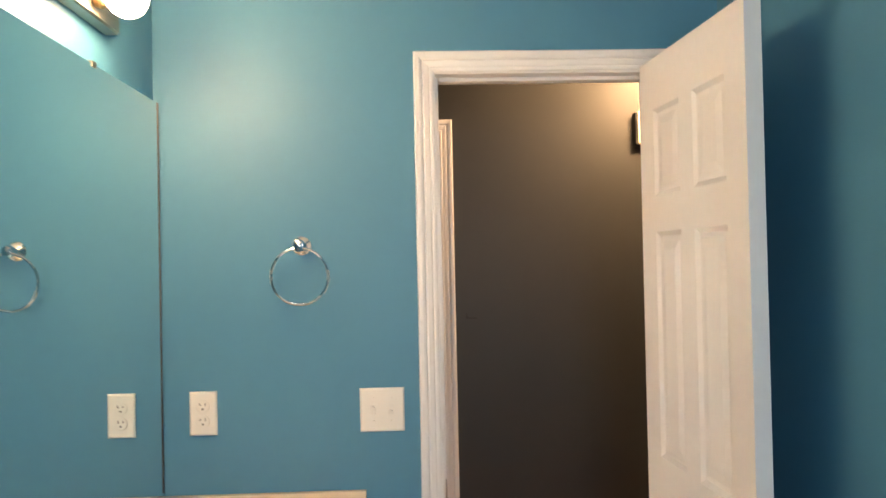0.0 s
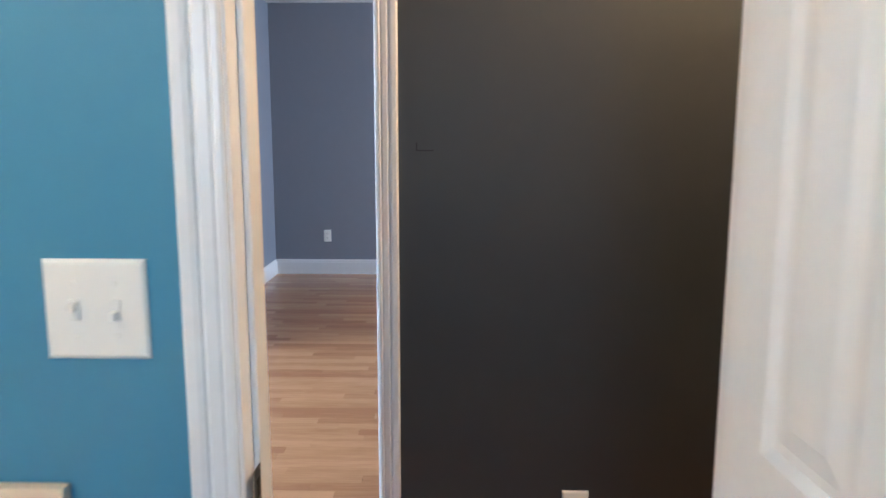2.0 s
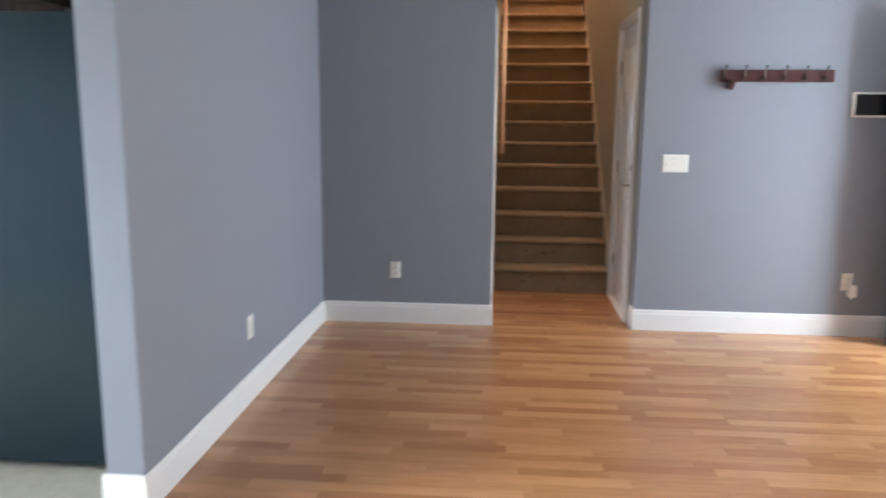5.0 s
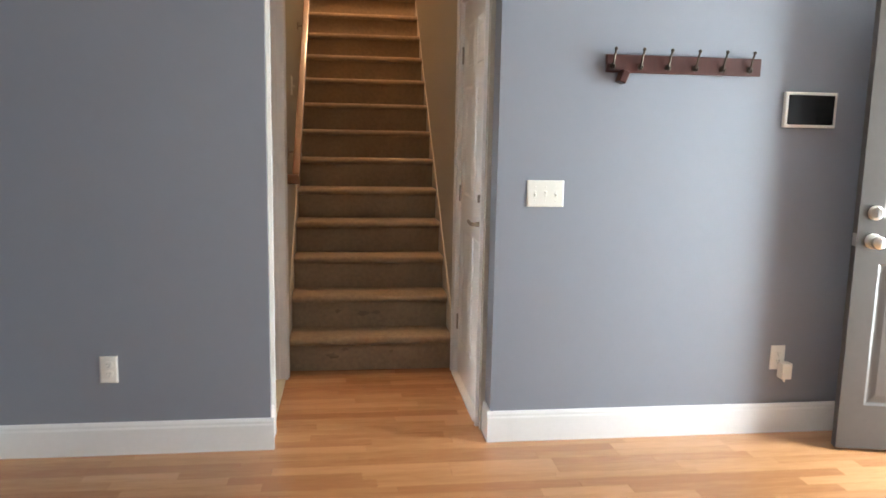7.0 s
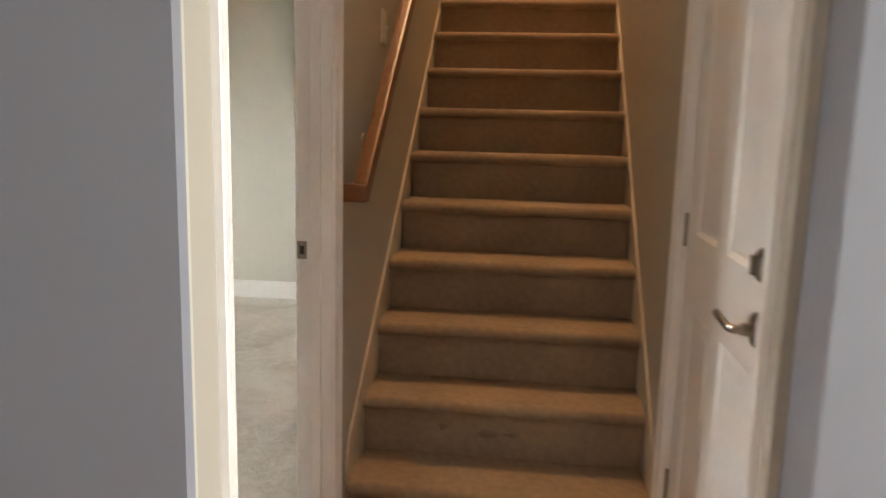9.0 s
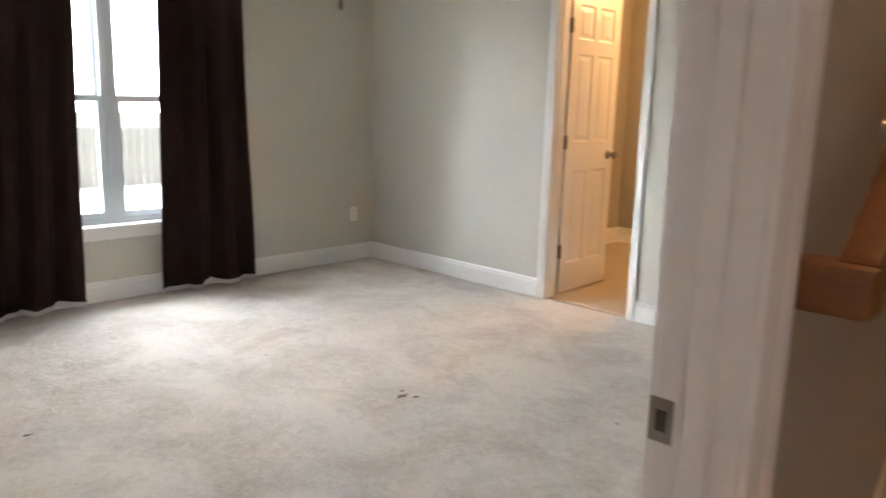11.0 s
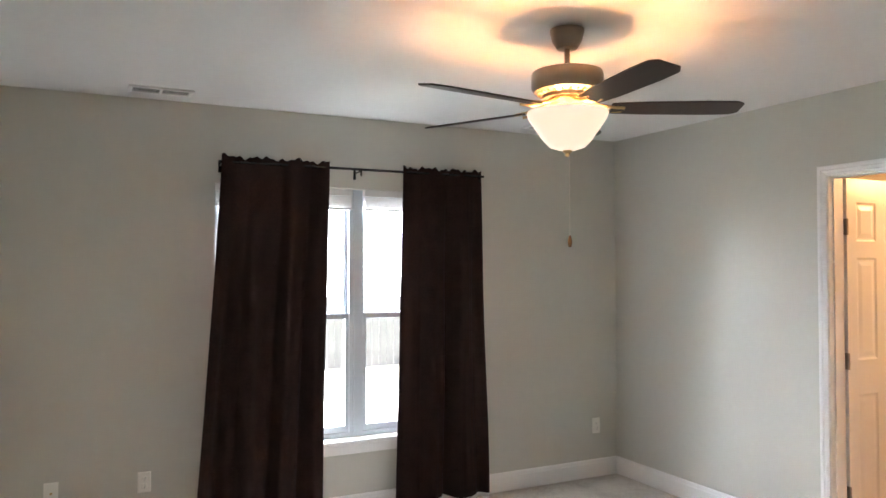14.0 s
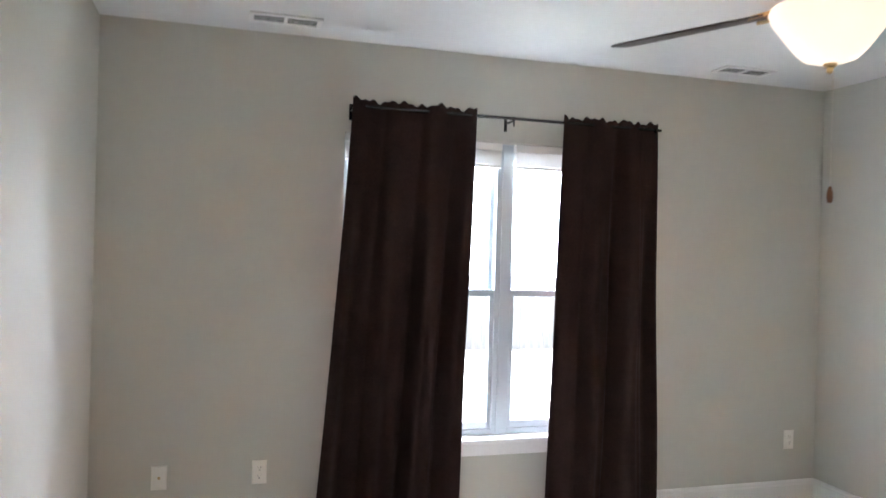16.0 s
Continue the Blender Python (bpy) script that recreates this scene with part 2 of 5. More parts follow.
wall("wall_partition", BLUEGREY, "y", 3.57, 6.15, -1.145, -1.01, 0, H, (), "blue-grey partition wall beside the fridge")
wall("wall_living_far", BLUEGREY, "x", -1.145, 0.14, 6.15, 6.18, 0, H, (), "blue-grey far living room wall")
wall("wall_living_far_2", BLUEGREY, "x", 1.095, 3.52, 6.15, 6.28, 0, H, (), "blue-grey far wall with the coat rack")
wall("wall_living_east", BLUEGREY, "y", 1.09, 6.28, 3.52, 3.67, 0, H, [rough(FRONT)], "blue-grey wall with the front doorway")
slab("ceiling_living", CEIL, (WX - 0.15, 3.67, 1.09, 6.18, H, H + 0.1), "white living room ceiling", "ceiling")
# ---- stairs ----
BED_DOOR = (6.362, 7.055, 0.0, 2.045)
SIDE_DOOR = (6.385, 7.125, 0.0, 2.045)
Z2 = 5.2
wall("wall_stairs_left", TAN, "y", 6.21, 11.8, 0.07, 0.13, 0, Z2, [rough(BED_DOOR)], "tan painted stairwell wall")
wall("wall_stairs_right", TAN, "y", 6.28, 11.8, 1.075, 1.2, 0, Z2, [rough(SIDE_DOOR)], "tan painted stairwell wall with a white door")
wall("wall_stairs_top", TAN, "x", 0.07, 1.2, 11.8, 11.92, 0, Z2, (), "tan painted wall at the head of the stairs")
wall("wall_stairs_head", TAN, "x", 0.07, 1.2, 6.15, 6.28, H, Z2, (), "tan painted wall over the foot of the stairs")
slab("ceiling_stairs", CEIL, (0.07, 1.2, 6.15, 11.92, Z2, Z2 + 0.1), "white stairwell ceiling", "ceiling")
# ---- bedroom ----
BX, BY = -4.22, 10.285
BED_WIN = (7.345, 9.12, 0.47, 2.05)
ENS_DOOR = (-2.447, -1.832, 0.0, 2.045)
wall("wall_bedroom_near", GREIGE, "x", BX, 0.13, 6.18, 6.21, 0, H, (), "greige bedroom wall behind the open door")
wall("wall_bedroom_window", GREIGE, "y", 6.18, BY + 0.12, BX - 0.2, BX, 0, H, [BED_WIN], "greige bedroom wall with the curtained window")
wall("wall_bedroom_far", GREIGE, "x", BX, 0.035, BY, BY + 0.06, 0, H, [rough(ENS_DOOR)], "greige bedroom wall with the ensuite doorway")
wall("wall_bedroom_stairs", GREIGE, "y", 6.21, BY, 0.035, 0.07, 0, H, [rough(BED_DOOR)], "greige bedroom wall with the entrance doorway")
slab("ceiling_bedroom", CEIL, (BX - 0.2, 0.07, 6.18, BY + 0.06, H, H + 0.1), "white bedroom ceiling with fine texture", "ceiling")
# ---- ensuite ----
wall("wall_ensuite_near", TAN, "x", -3.4, -0.9, BY + 0.06, BY + 0.12, 0, H, [rough(ENS_DOOR)], "tan ensuite wall with its doorway")
wall("wall_ensuite_left", TAN, "y", BY + 0.12, 12.6, -3.4, -3.3, 0, H, (), "tan ensuite side wall")
wall("wall_ensuite_right", TAN, "y", BY + 0.12, 12.6, -1.0, -0.9, 0, H, (), "tan ensuite side wall")
wall("wall_ensuite_back", TAN, "x", -3.4, -0.9, 12.6, 12.7, 0, H, (), "tan ensuite back wall")
slab("ceiling_ensuite", CEIL, (-3.4, -0.9, BY + 0.06, 12.7, H, H + 0.1), "white ensuite ceiling", "ceiling")
slab("floor_ensuite", material("ensuite_vinyl", (0.55, 0.47, 0.36), 0.4, 0, 0.1, 5, (0.47, 0.39, 0.29)), (-3.4, -0.9, BY + 0.06, 12.7, -0.1, 0.0), "beige vinyl ensuite floor", "floor")
WOODSUB = material("underlay", (0.28, 0.15, 0.08), 0.6)
slab("floor_living", WOODSUB, (-1.08, 3.67, 1.09, 6.28, -0.1, -0.006), "oak laminate floor in short strips", "floor")
slab("floor_hall", WOODSUB, (-1.42, 2.52, 0.12, 1.09, -0.1, -0.006), "oak laminate hall floor", "floor")
slab("floor_alcove", WOODSUB, (0.0, 1.2, 6.28, 7.26, -0.1, -0.006), "oak laminate floor at the foot of the stairs", "floor")
slab("floor_kitchen", material("grout", (0.30, 0.28, 0.23), 0.8), (WX - 0.15, -1.07, 1.09, 6.18, -0.1, -0.007), "pale stone-look tiled kitchen floor", "floor")
# ---- trim ----
CASING = ((0.0, 0.0), (0.0, 0.008), (0.003, 0.010), (0.009, 0.011), (0.012, 0.009), (0.016, 0.011), (0.027, 0.013), (0.031, 0.0105), (0.034, 0.014), (0.040, 0.0165), (0.050, 0.0175), (0.053, 0.015), (0.054, 0.0))


def casing(name, axis, opening, p, n, label="white moulded door casing"):
    """Mitred moulding round three sides of an opening, on the wall face p that looks along n."""
    s0, s1, top = opening[0] - 0.004, opening[1] + 0.004, opening[3] + 0.004
    bm = bmesh.new()
    rows = []
    for s, z, ds, dz in ((s0, 0.0, -1, 0), (s0, top, -1, 1), (s1, top, 1, 1), (s1, 0.0, 1, 0)):
        row = []
        for w, d in CASING:
            a, b, c = s + ds * w, p + n * d, z + dz * w
            row.append(bm.verts.new((a, b, c) if axis == "x" else (b, a, c)))
        rows.append(row)
    for a, b in zip(rows, rows[1:]):
        for i in range(len(CASING) - 1):
            bm.faces.new((a[i], a[i + 1], b[i + 1], b[i]))
    bm.faces.new(rows[0])
    bm.faces.new(rows[-1])
    return tagged(finish(name, bm, TRIM), label, "trim", kind="structure")


def jamb(name, axis, opening, p0, p1, stop=None, label="white painted door jamb"):
    """The lining of an opening through the wall from p0 to p1, with a door stop."""
    s0, s1, top = opening[0], opening[1], opening[3]
    bm = bmesh.new()

    def b(a0, a1, q0, q1, z0, z1):
        box(bm, *((a0, a1, q0, q1) if axis == "x" else (q0, q1, a0, a1)), z0, z1, 0.0015)
    b(s0 - 0.017, s0, p0, p1, 0.0, top)
    b(s1, s1 + 0.017, p0, p1, 0.0, top)
    b(s0 - 0.017, s1 + 0.017, p0, p1, top, top + 0.017)
    if stop:
        b(s0, s0 + 0.008, stop[0], stop[1], 0.0, top)
        b(s1 - 0.011, s1, stop[0], stop[1], 0.0, top)
        b(s0 + 0.011, s1 - 0.011, stop[0], stop[1], top - 0.011, top)
    return tagged(finish(name, bm, TRIM), label, "trim", kind="structure")


casing("door_casing_bath", "x", BATH_DOOR, 0.0, -1)
casing("door_casing_bath_hall", "x", BATH_DOOR, 0.12, 1)
jamb("door_jamb_bath", "x", BATH_DOOR, 0.0, 0.12, (0.04, 0.075))
casing("opening_casing_hall", "x", HALL_OPEN, 1.03, -1, "white moulded casing of the hall opening")
casing("opening_casing_living", "x", HALL_OPEN, 1.15, 1, "white moulded casing of the hall opening")
jamb("opening_jamb_hall", "x", HALL_OPEN, 1.03, 1.15)
casing("door_casing_bedroom", "y", BED_DOOR, 0.13, 1)
casing("door_casing_bedroom_inside", "y", BED_DOOR, 0.035, -1)
jamb("door_jamb_bedroom", "y", BED_DOOR, 0.035, 0.13, (0.072, 0.10))
casing("door_casing_side", "y", SIDE_DOOR, 1.075, -1)
jamb("door_jamb_side", "y", SIDE_DOOR, 1.075, 1.2, (1.135, 1.17))
casing("door_casing_ensuite", "x", ENS_DOOR, BY, -1)
casing("door_casing_ensuite_inside", "x", ENS_DOOR, BY + 0.12, 1)
jamb("door_jamb_ensuite", "x", ENS_DOOR, BY, BY + 0.12, (BY + 0.035, BY + 0.07))
jamb("door_jamb_front", "y", FRONT, 3.52, 3.67)


def baseboard(name, axis, a0, a1, p, n, h=0.14):
    bm = bmesh.new()
    prof = ((0, 0), (0.014, 0), (0.014, h - 0.03), (0.011, h - 0.022), (0.011, h - 0.012), (0.006, h), (0, h))
    rows = []
    for a in (a0, a1):
        rows.append([bm.verts.new((a, p + n * d, z) if axis == "x" else (p + n * d, a, z)) for d, z in prof])
    for i in range(len(prof)):
        j = (i + 1) % len(prof)
        bm.faces.new((rows[0][i], rows[0][j], rows[1][j], rows[1][i]))
    bm.faces.new(rows[0])
    bm.faces.new(rows[1])
    return tagged(finish(name, bm, TRIM), "white painted moulded baseboard", "baseboard", kind="structure")


baseboard("baseboard_far", "x", -0.996, 0.154, 6.15, -1)
baseboard("baseboard_far_2", "x", 1.081, 3.52, 6.15, -1)
baseboard("baseboard_partition", "y", 3.556, 6.136, -1.01, 1)
baseboard("baseboard_partition_end", "x", -1.159, -1.01, 3.57, -1)
baseboard("baseboard_alcove", "y", 6.181, 6.303, 0.13, 1)
baseboard("baseboard_alcove_2", "y", 6.15, 6.279, 1.095, -1)
baseboard("baseboard_kitchen", "y", 3.05, 3.375, WX, 1)
baseboard("baseboard_bedroom_window", "y", 6.21, BY, BX, 1, 0.128)
baseboard("baseboard_bedroom_far", "x", BX + 0.014, ENS_DOOR[0] - 0.06, BY, -1, 0.128)
baseboard("baseboard_bedroom_far_2", "x", ENS_DOOR[1] + 0.06, 0.034, BY, -1, 0.128)
baseboard("baseboard_bedroom_near", "x", BX + 0.014, 0.034, 6.21, 1, 0.128)
baseboard("baseboard_bedroom_stairs", "y", 7.116, BY - 0.015, 0.035, -1, 0.128)
baseboard("baseboard_hall", "x", 0.58, 2.4, 1.03, -1)
baseboard("baseboard_ensuite", "y", BY + 0.12, 12.6, -3.3, 1)
baseboard("baseboard_ensuite_back", "x", -3.286, -1.0, 12.6, -1)
baseboard("baseboard_bath", "y", -2.9, 0.0, 1.24, -1)


# ---- doors ----
def turn(bm, m):
    bmesh.ops.transform(bm, verts=bm.verts[:], matrix=m)


def knob_set(parent, x, z, t, metal, lever=False, sides=(0, 1)):
    """A handle on each face of a leaf: rose, neck and knob, or a lever that points to the hinge."""
    for side in sides:
        face = Matrix.Translation((x, t if side else 0.0, z)) @ (pose(0, 0, 0, -90) if side else pose(0, 0, 0, 90))
        bm = bmesh.new()
        lathe(bm, ((0.0, 0.0), (0.033, 0.0), (0.033, 0.006), (0.028, 0.011), (0.013, 0.013), (0.011, 0.032), (0.0, 0.032)), face)
        handle = part("door_knob" if not lever else "door_lever", bm, metal, parent, "metal door handle", True)
        bm = bmesh.new()
        if lever:
            sweep(bm, [face @ Vector(p) for p in ((0, 0, 0.03), (0, 0, 0.045), (-0.012, 0, 0.052), (-0.06, 0.004, 0.053), (-0.105, -0.004 if side else 0.004, 0.05))], 0.008)
        else:
            lathe(bm, ((0.010, 0.028), (0.016, 0.034), (0.026, 0.042), (0.029, 0.054), (0.026, 0.064), (0.016, 0.070), (0.0, 0.071)), face)
        part("grip", bm, metal, handle, "", True)


def panel_door(name, label, w, m, h=2.03, t=0.035, paint=TRIM, metal=NICKEL, lever=False, deadbolt=False, hinge_side=0, knob_z=0.925):
    """A moulded six-panel leaf; local x runs from the hinge, y through the leaf."""
    door = thing(name, label, "door", m=m)
    stile, mull = (0.10, 0.085) if w > 0.6 else (0.085, 0.07)
    rails = ((0.0, 0.20), (0.83, 1.02), (1.59, 1.68), (1.90, h))
    bm = bmesh.new()
    box(bm, 0, w, 0.007, t - 0.007, 0, h)
    for y0, y1 in ((0.0, 0.0071), (t - 0.0071, t)):
        for x0, x1 in ((0, stile), (w - stile, w), (w / 2 - mull / 2, w / 2 + mull / 2)):
            box(bm, x0, x1, y0, y1, 0, h)
        for z0, z1 in rails:
            for x0, x1 in ((stile, w / 2 - mull / 2), (w / 2 + mull / 2, w - stile)):
                box(bm, x0, x1, y0, y1, z0, z1)
    part("leaf", bm, paint, door)
    for z0, z1 in ((0.20, 0.83), (1.02, 1.59), (1.68, 1.90)):
        for x0, x1 in ((stile, w / 2 - mull / 2), (w / 2 + mull / 2, w - stile)):
            bm = bmesh.new()
            for y, s in ((0.007, -1), (t - 0.007, 1)):
                # moulding that slopes down from the frame, then a raised field
                rings = []
                for inset, d in ((0.0, 0.007), (0.012, 0.0005), (0.022, 0.0005), (0.045, 0.005)):
                    rings.append([bm.verts.new((x, y + s * d, z)) for x, z in ((x0 + inset, z0 + inset), (x1 - inset, z0 + inset), (x1 - inset, z1 - inset), (x0 + inset, z1 - inset))])
                for a, b in zip(rings, rings[1:]):
                    for i in range(4):
                        bm.faces.new((a[i], a[(i + 1) % 4], b[(i + 1) % 4], b[i]))
                bm.faces.new(rings[-1])
            part("panel", bm, paint, door)
    knob_set(door, w - 0.065, knob_z, t, metal, lever)
    if deadbolt:
        for side in (0, 1):
            face = Matrix.Translation((w - 0.065, t if side else 0.0, 1.045)) @ (pose(0, 0, 0, -90) if side else pose(0, 0, 0, 90))
            bm = bmesh.new()
            lathe(bm, ((0.0, 0.0), (0.031, 0.0), (0.031, 0.008), (0.024, 0.014), (0.0, 0.015)), face)
            bolt = part("deadbolt", bm, metal, door, "round metal deadbolt", True)
            bm = bmesh.new()
            box(bm, -0.006, 0.006, -0.018, 0.018, 0.014, 0.026, 0.002)
            turn(bm, face)
            part("thumb_turn", bm, metal, bolt)
    for z in (0.29, 1.02, 1.76):
        bm = bmesh.new()
        y = 0.0 if hinge_side == 0 else t
        tube(bm, 0.0065, 0.0065, 0.09, Matrix.Translation((-0.004, y - 0.004 if hinge_side == 0 else y + 0.004, z - 0.045)), 12)
        box(bm, -0.003, -0.0005, 0.0 if hinge_side == 0 else 0.004, t - 0.004 if hinge_side == 0 else t, z - 0.045, z + 0.045)
        part("hinge", bm, metal, door, "metal butt hinge")
    bm = bmesh.new()
    box(bm, w - 0.001, w + 0.0015, 0.006, t - 0.006, 0.90, 0.955, 0.0005)
    part("latch_plate", bm, metal, door)
    return door


panel_door("door_bath", "open white six-panel bathroom door", 0.545, pose(1.021, -0.012, 0.012, 0, 0, -86.4), hinge_side=1)
panel_door("door_bedroom", "open white six-panel bedroom door with round knob", 0.69, pose(0.03, 6.374, 0.012, 0, 0, 169.6), hinge_side=0, knob_z=0.962)
panel_door("door_ensuite", "open white six-panel ensuite door lit by warm light", 0.60, pose(-2.44, BY + 0.142, 0.012, 0, 0, 91.5), metal=NICKEL, hinge_side=0)
BRONZE = material("oil_rubbed_bronze", (0.055, 0.045, 0.037), 0.34, 1.0, 0.05, 40, (0.085, 0.07, 0.055))
panel_door("door_side", "closed white six-panel door with lever and deadbolt", 0.735, pose(1.092, 7.122, 0.014, 0, 0, -90), metal=NICKEL, lever=True, deadbolt=True)
TAUPE = material("taupe_door_paint", (0.085, 0.075, 0.068), 0.4, 0, 0.05, 4, (0.075, 0.066, 0.06))
SATIN = material("satin_nickel", (0.66, 0.62, 0.56), 0.28, 1.0)
front = panel_door("door_front", "open dark taupe front door with nickel knob", 0.91, pose(3.505, 5.765, 0.014, 0, 0, 167.4), t=0.044, paint=TAUPE, metal=SATIN, deadbolt=True)


def strike(name, m, metal=NICKEL):
    """A strike plate let into a jamb; local x out of the jamb."""
    ob = thing(name, "metal strike plate on a white door jamb", "strike plate", "strike plates", m)
    bm = bmesh.new()
    box(bm, 0, 0.0022, -0.014, 0.014, -0.025, 0.025, 0.0008)
    part("plate", bm, metal, ob)
    bm = bmesh.new()
    box(bm, 0.0022, 0.0026, -0.006, 0.007, -0.012, 0.012)
    part("latch_hole", bm, SLOT, ob, "dark latch hole")


strike("strike_plate", pose(0.484, 0.022, 0.93))
strike("strike_plate", pose(0.045, 7.055, 0.942, 0, 0, -90))


# ---- sockets and switches; local y points out of the wall ----
def plate(bm, w, h, d=0.006):
    prof = ((0.0, 0.0), (0.0, 0.0025), (0.0035, 0.0055), (0.006, d))
    rings = []
    for inset, y in prof:
        rings.append([bm.verts.new((x, y, z)) for x, z in ((-w / 2 + inset, -h / 2 + inset), (w / 2 - inset, -h / 2 + inset), (w / 2 - inset, h / 2 - inset), (-w / 2 + inset, h / 2 - inset))])
    for a, b in zip(rings, rings[1:]):
        for i in range(4):
            bm.faces.new((a[i], a[(i + 1) % 4], b[(i + 1) % 4], b[i]))
    bm.faces.new(rings[-1])
    bm.faces.new(rings[0])


def screw(parent, x, z, mat, y=0.006):
    bm = bmesh.new()
    lathe(bm, ((0.0035, 0.0), (0.003, 0.001), (0.0, 0.0014)), Matrix.Translation((x, y, z)) @ pose(0, 0, 0, -90), 10)
    part("screw", bm, mat, parent)


def socket(m, mat=PLASTIC, kind="duplex", label="white duplex wall outlet"):
    ob = thing("wall_outlet", label, "outlet", "wall outlets", m)
    bm = bmesh.new()
    plate(bm, 0.07, 0.114)
    part("cover_plate", bm, mat, ob)
    if kind == "duplex":
        screw(ob, 0, 0, mat)
        for z in (-0.0195, 0.0195):
            bm = bmesh.new()
            lathe(bm, ((0.0172, 0.0), (0.0172, 0.003), (0.0155, 0.0042), (0.0, 0.0042)), Matrix.Translation((0, 0.005, z)) @ pose(0, 0, 0, -90), 20)
            face = part("receptacle", bm, mat, ob, "", True)
            bm = bmesh.new()
            box(bm, -0.0075, -0.0055, 0.0088, 0.0096, z + 0.001, z + 0.009)
            box(bm, 0.0055, 0.0075, 0.0088, 0.0096, z + 0.002, z + 0.008)
            lathe(bm, ((0.0026, 0.0), (0.0026, 0.0006), (0.0, 0.0006)), Matrix.Translation((0, 0.009, z - 0.007)) @ pose(0, 0, 0, -90), 10)
            part("slots", bm, SLOT, face, "dark slots")
    elif kind == "coax":
        screw(ob, 0, 0.042, mat)
        screw(ob, 0, -0.042, mat)
        bm = bmesh.new()
        lathe(bm, ((0.007, 0.0), (0.007, 0.004), (0.0045, 0.004), (0.0045, 0.011), (0.0, 0.011)), Matrix.Translation((0, 0.006, 0)) @ pose(0, 0, 0, -90), 12)
        part("connector", bm, BRASS, ob, "threaded brass connector", True)
    return ob


def switch(m, gangs, mat=PLASTIC, label="white toggle light switch"):
    ob = thing("light_switch", label, "light switch", "light switches", m)
    w = 0.07 + 0.046 * (gangs - 1)
    bm = bmesh.new()
    plate(bm, w, 0.114)
    part("cover_plate", bm, mat, ob)
    for i in range(gangs):
        x = (i - (gangs - 1) / 2) * 0.046
        screw(ob, x, 0.030, mat)
        screw(ob, x, -0.030, mat)
        bm = bmesh.new()
        box(bm, x - 0.006, x + 0.006, 0.0055, 0.0075, -0.0125, 0.0125, 0.001)
        up = 1 if i % 2 else -1
        box(bm, x - 0.0042, x + 0.0042, 0.006, 0.018, min(0, up * 0.010), max(0, up * 0.010), 0.0015)
        part("toggle", bm, mat, ob)
    return ob


SOUTH, EAST = 180, -90
socket(pose(-0.143, 0.0, 1.156, 0, 0, SOUTH), IVORY, label="ivory duplex outlet on the teal wall")
switch(pose(0.32, 0.0, 1.153, 0, 0, SOUTH), 2, label="white double toggle switch on the teal wall")
socket(pose(1.036, 1.03, 0.36, 0, 0, SOUTH), label="white duplex outlet on the charcoal wall")
socket(pose(-0.509, 6.15, 0.368, 0, 0, SOUTH), label="white duplex outlet on the blue-grey wall")
socket(pose(-1.01, 4.677, 0.364, 0, 0, EAST), label="white duplex outlet on the partition")
switch(pose(1.306, 6.15, 1.109, 0, 0, SOUTH), 3, IVORY, "ivory triple toggle switch by the stairs")
socket(pose(2.44, 6.15, 0.361, 0, 0, SOUTH), label="white duplex outlet under the wall panel")
switch(pose(WX, 3.685, 1.16, 0, 0, EAST), 1, label="white toggle switch over the worktop")
socket(pose(WX, 3.825, 1.16, 0, 0, EAST), label="white duplex outlet over the worktop")
socket(pose(WX, 5.335, 1.165, 0, 0, EAST), label="white duplex outlet beside the sink window")
switch(pose(WX, 5.45, 1.165, 0, 0, EAST), 1, label="white toggle switch beside the sink window")
socket(pose(-4.12, 6.15, 1.16, 0, 0, SOUTH), label="white duplex outlet over the worktop")
socket(pose(BX, 6.515, 0.365, 0, 0, EAST), kind="coax", label="white coaxial wall plate in the bedroom")
socket(pose(BX, 6.972, 0.365, 0, 0, EAST), label="white duplex outlet in the bedroom")
socket(pose(BX, 10.092, 0.374, 0, 0, EAST), label="white duplex outlet near the bedroom corner")
switch(pose(0.13, 7.72, 1.63, 0, 0, EAST), 1, label="white toggle switch beside the stairs")

# plug-in device under the wall panel
dev = thing("plug_in_adapter", "white plug-in adapter in a wall outlet", "adapter", m=pose(2.462, 6.15, 0.315, 0, 0, SOUTH))
bm = bmesh.new()
box(bm, -0.024, 0.024, 0.010, 0.055, -0.045, 0.03, 0.006, 2)
part("body", bm, PLASTIC, dev)
bm = bmesh.new()
box(bm, -0.004, 0.004, 0.03, 0.038, -0.062, -0.044, 0.001)
part("plug_end", bm, PLASTIC, dev)

# door chime high on the charcoal wall
chime = thing("door_chime", "white plastic door chime on the charcoal wall", "door chime", m=pose(1.42, 1.03, 2.055, 0, 0, SOUTH))
bm = bmesh.new()
box(bm, -0.10, 0.10, 0.0, 0.012, -0.07, 0.07, 0.002)
part("back_plate", bm, SLOT, chime, "dark back plate")
bm = bmesh.new()
box(bm, -0.096, 0.096, 0.012, 0.05, -0.062, 0.068, 0.006, 2)
part("cover", bm, PLASTIC, chime)
# mended nick in the charcoal paint
nick = bmesh.new()
box(nick, 0.622, 0.663, 1.0285, 1.0297, 1.302, 1.305)
box(nick, 0.620, 0.623, 1.0285, 1.0297, 1.302, 1.322)
tagged(finish("paint_scratch", nick, material("scratch_shadow", (0.008, 0.008, 0.008), 0.8)), "dark L-shaped scratch in the charcoal paint", "scratch")


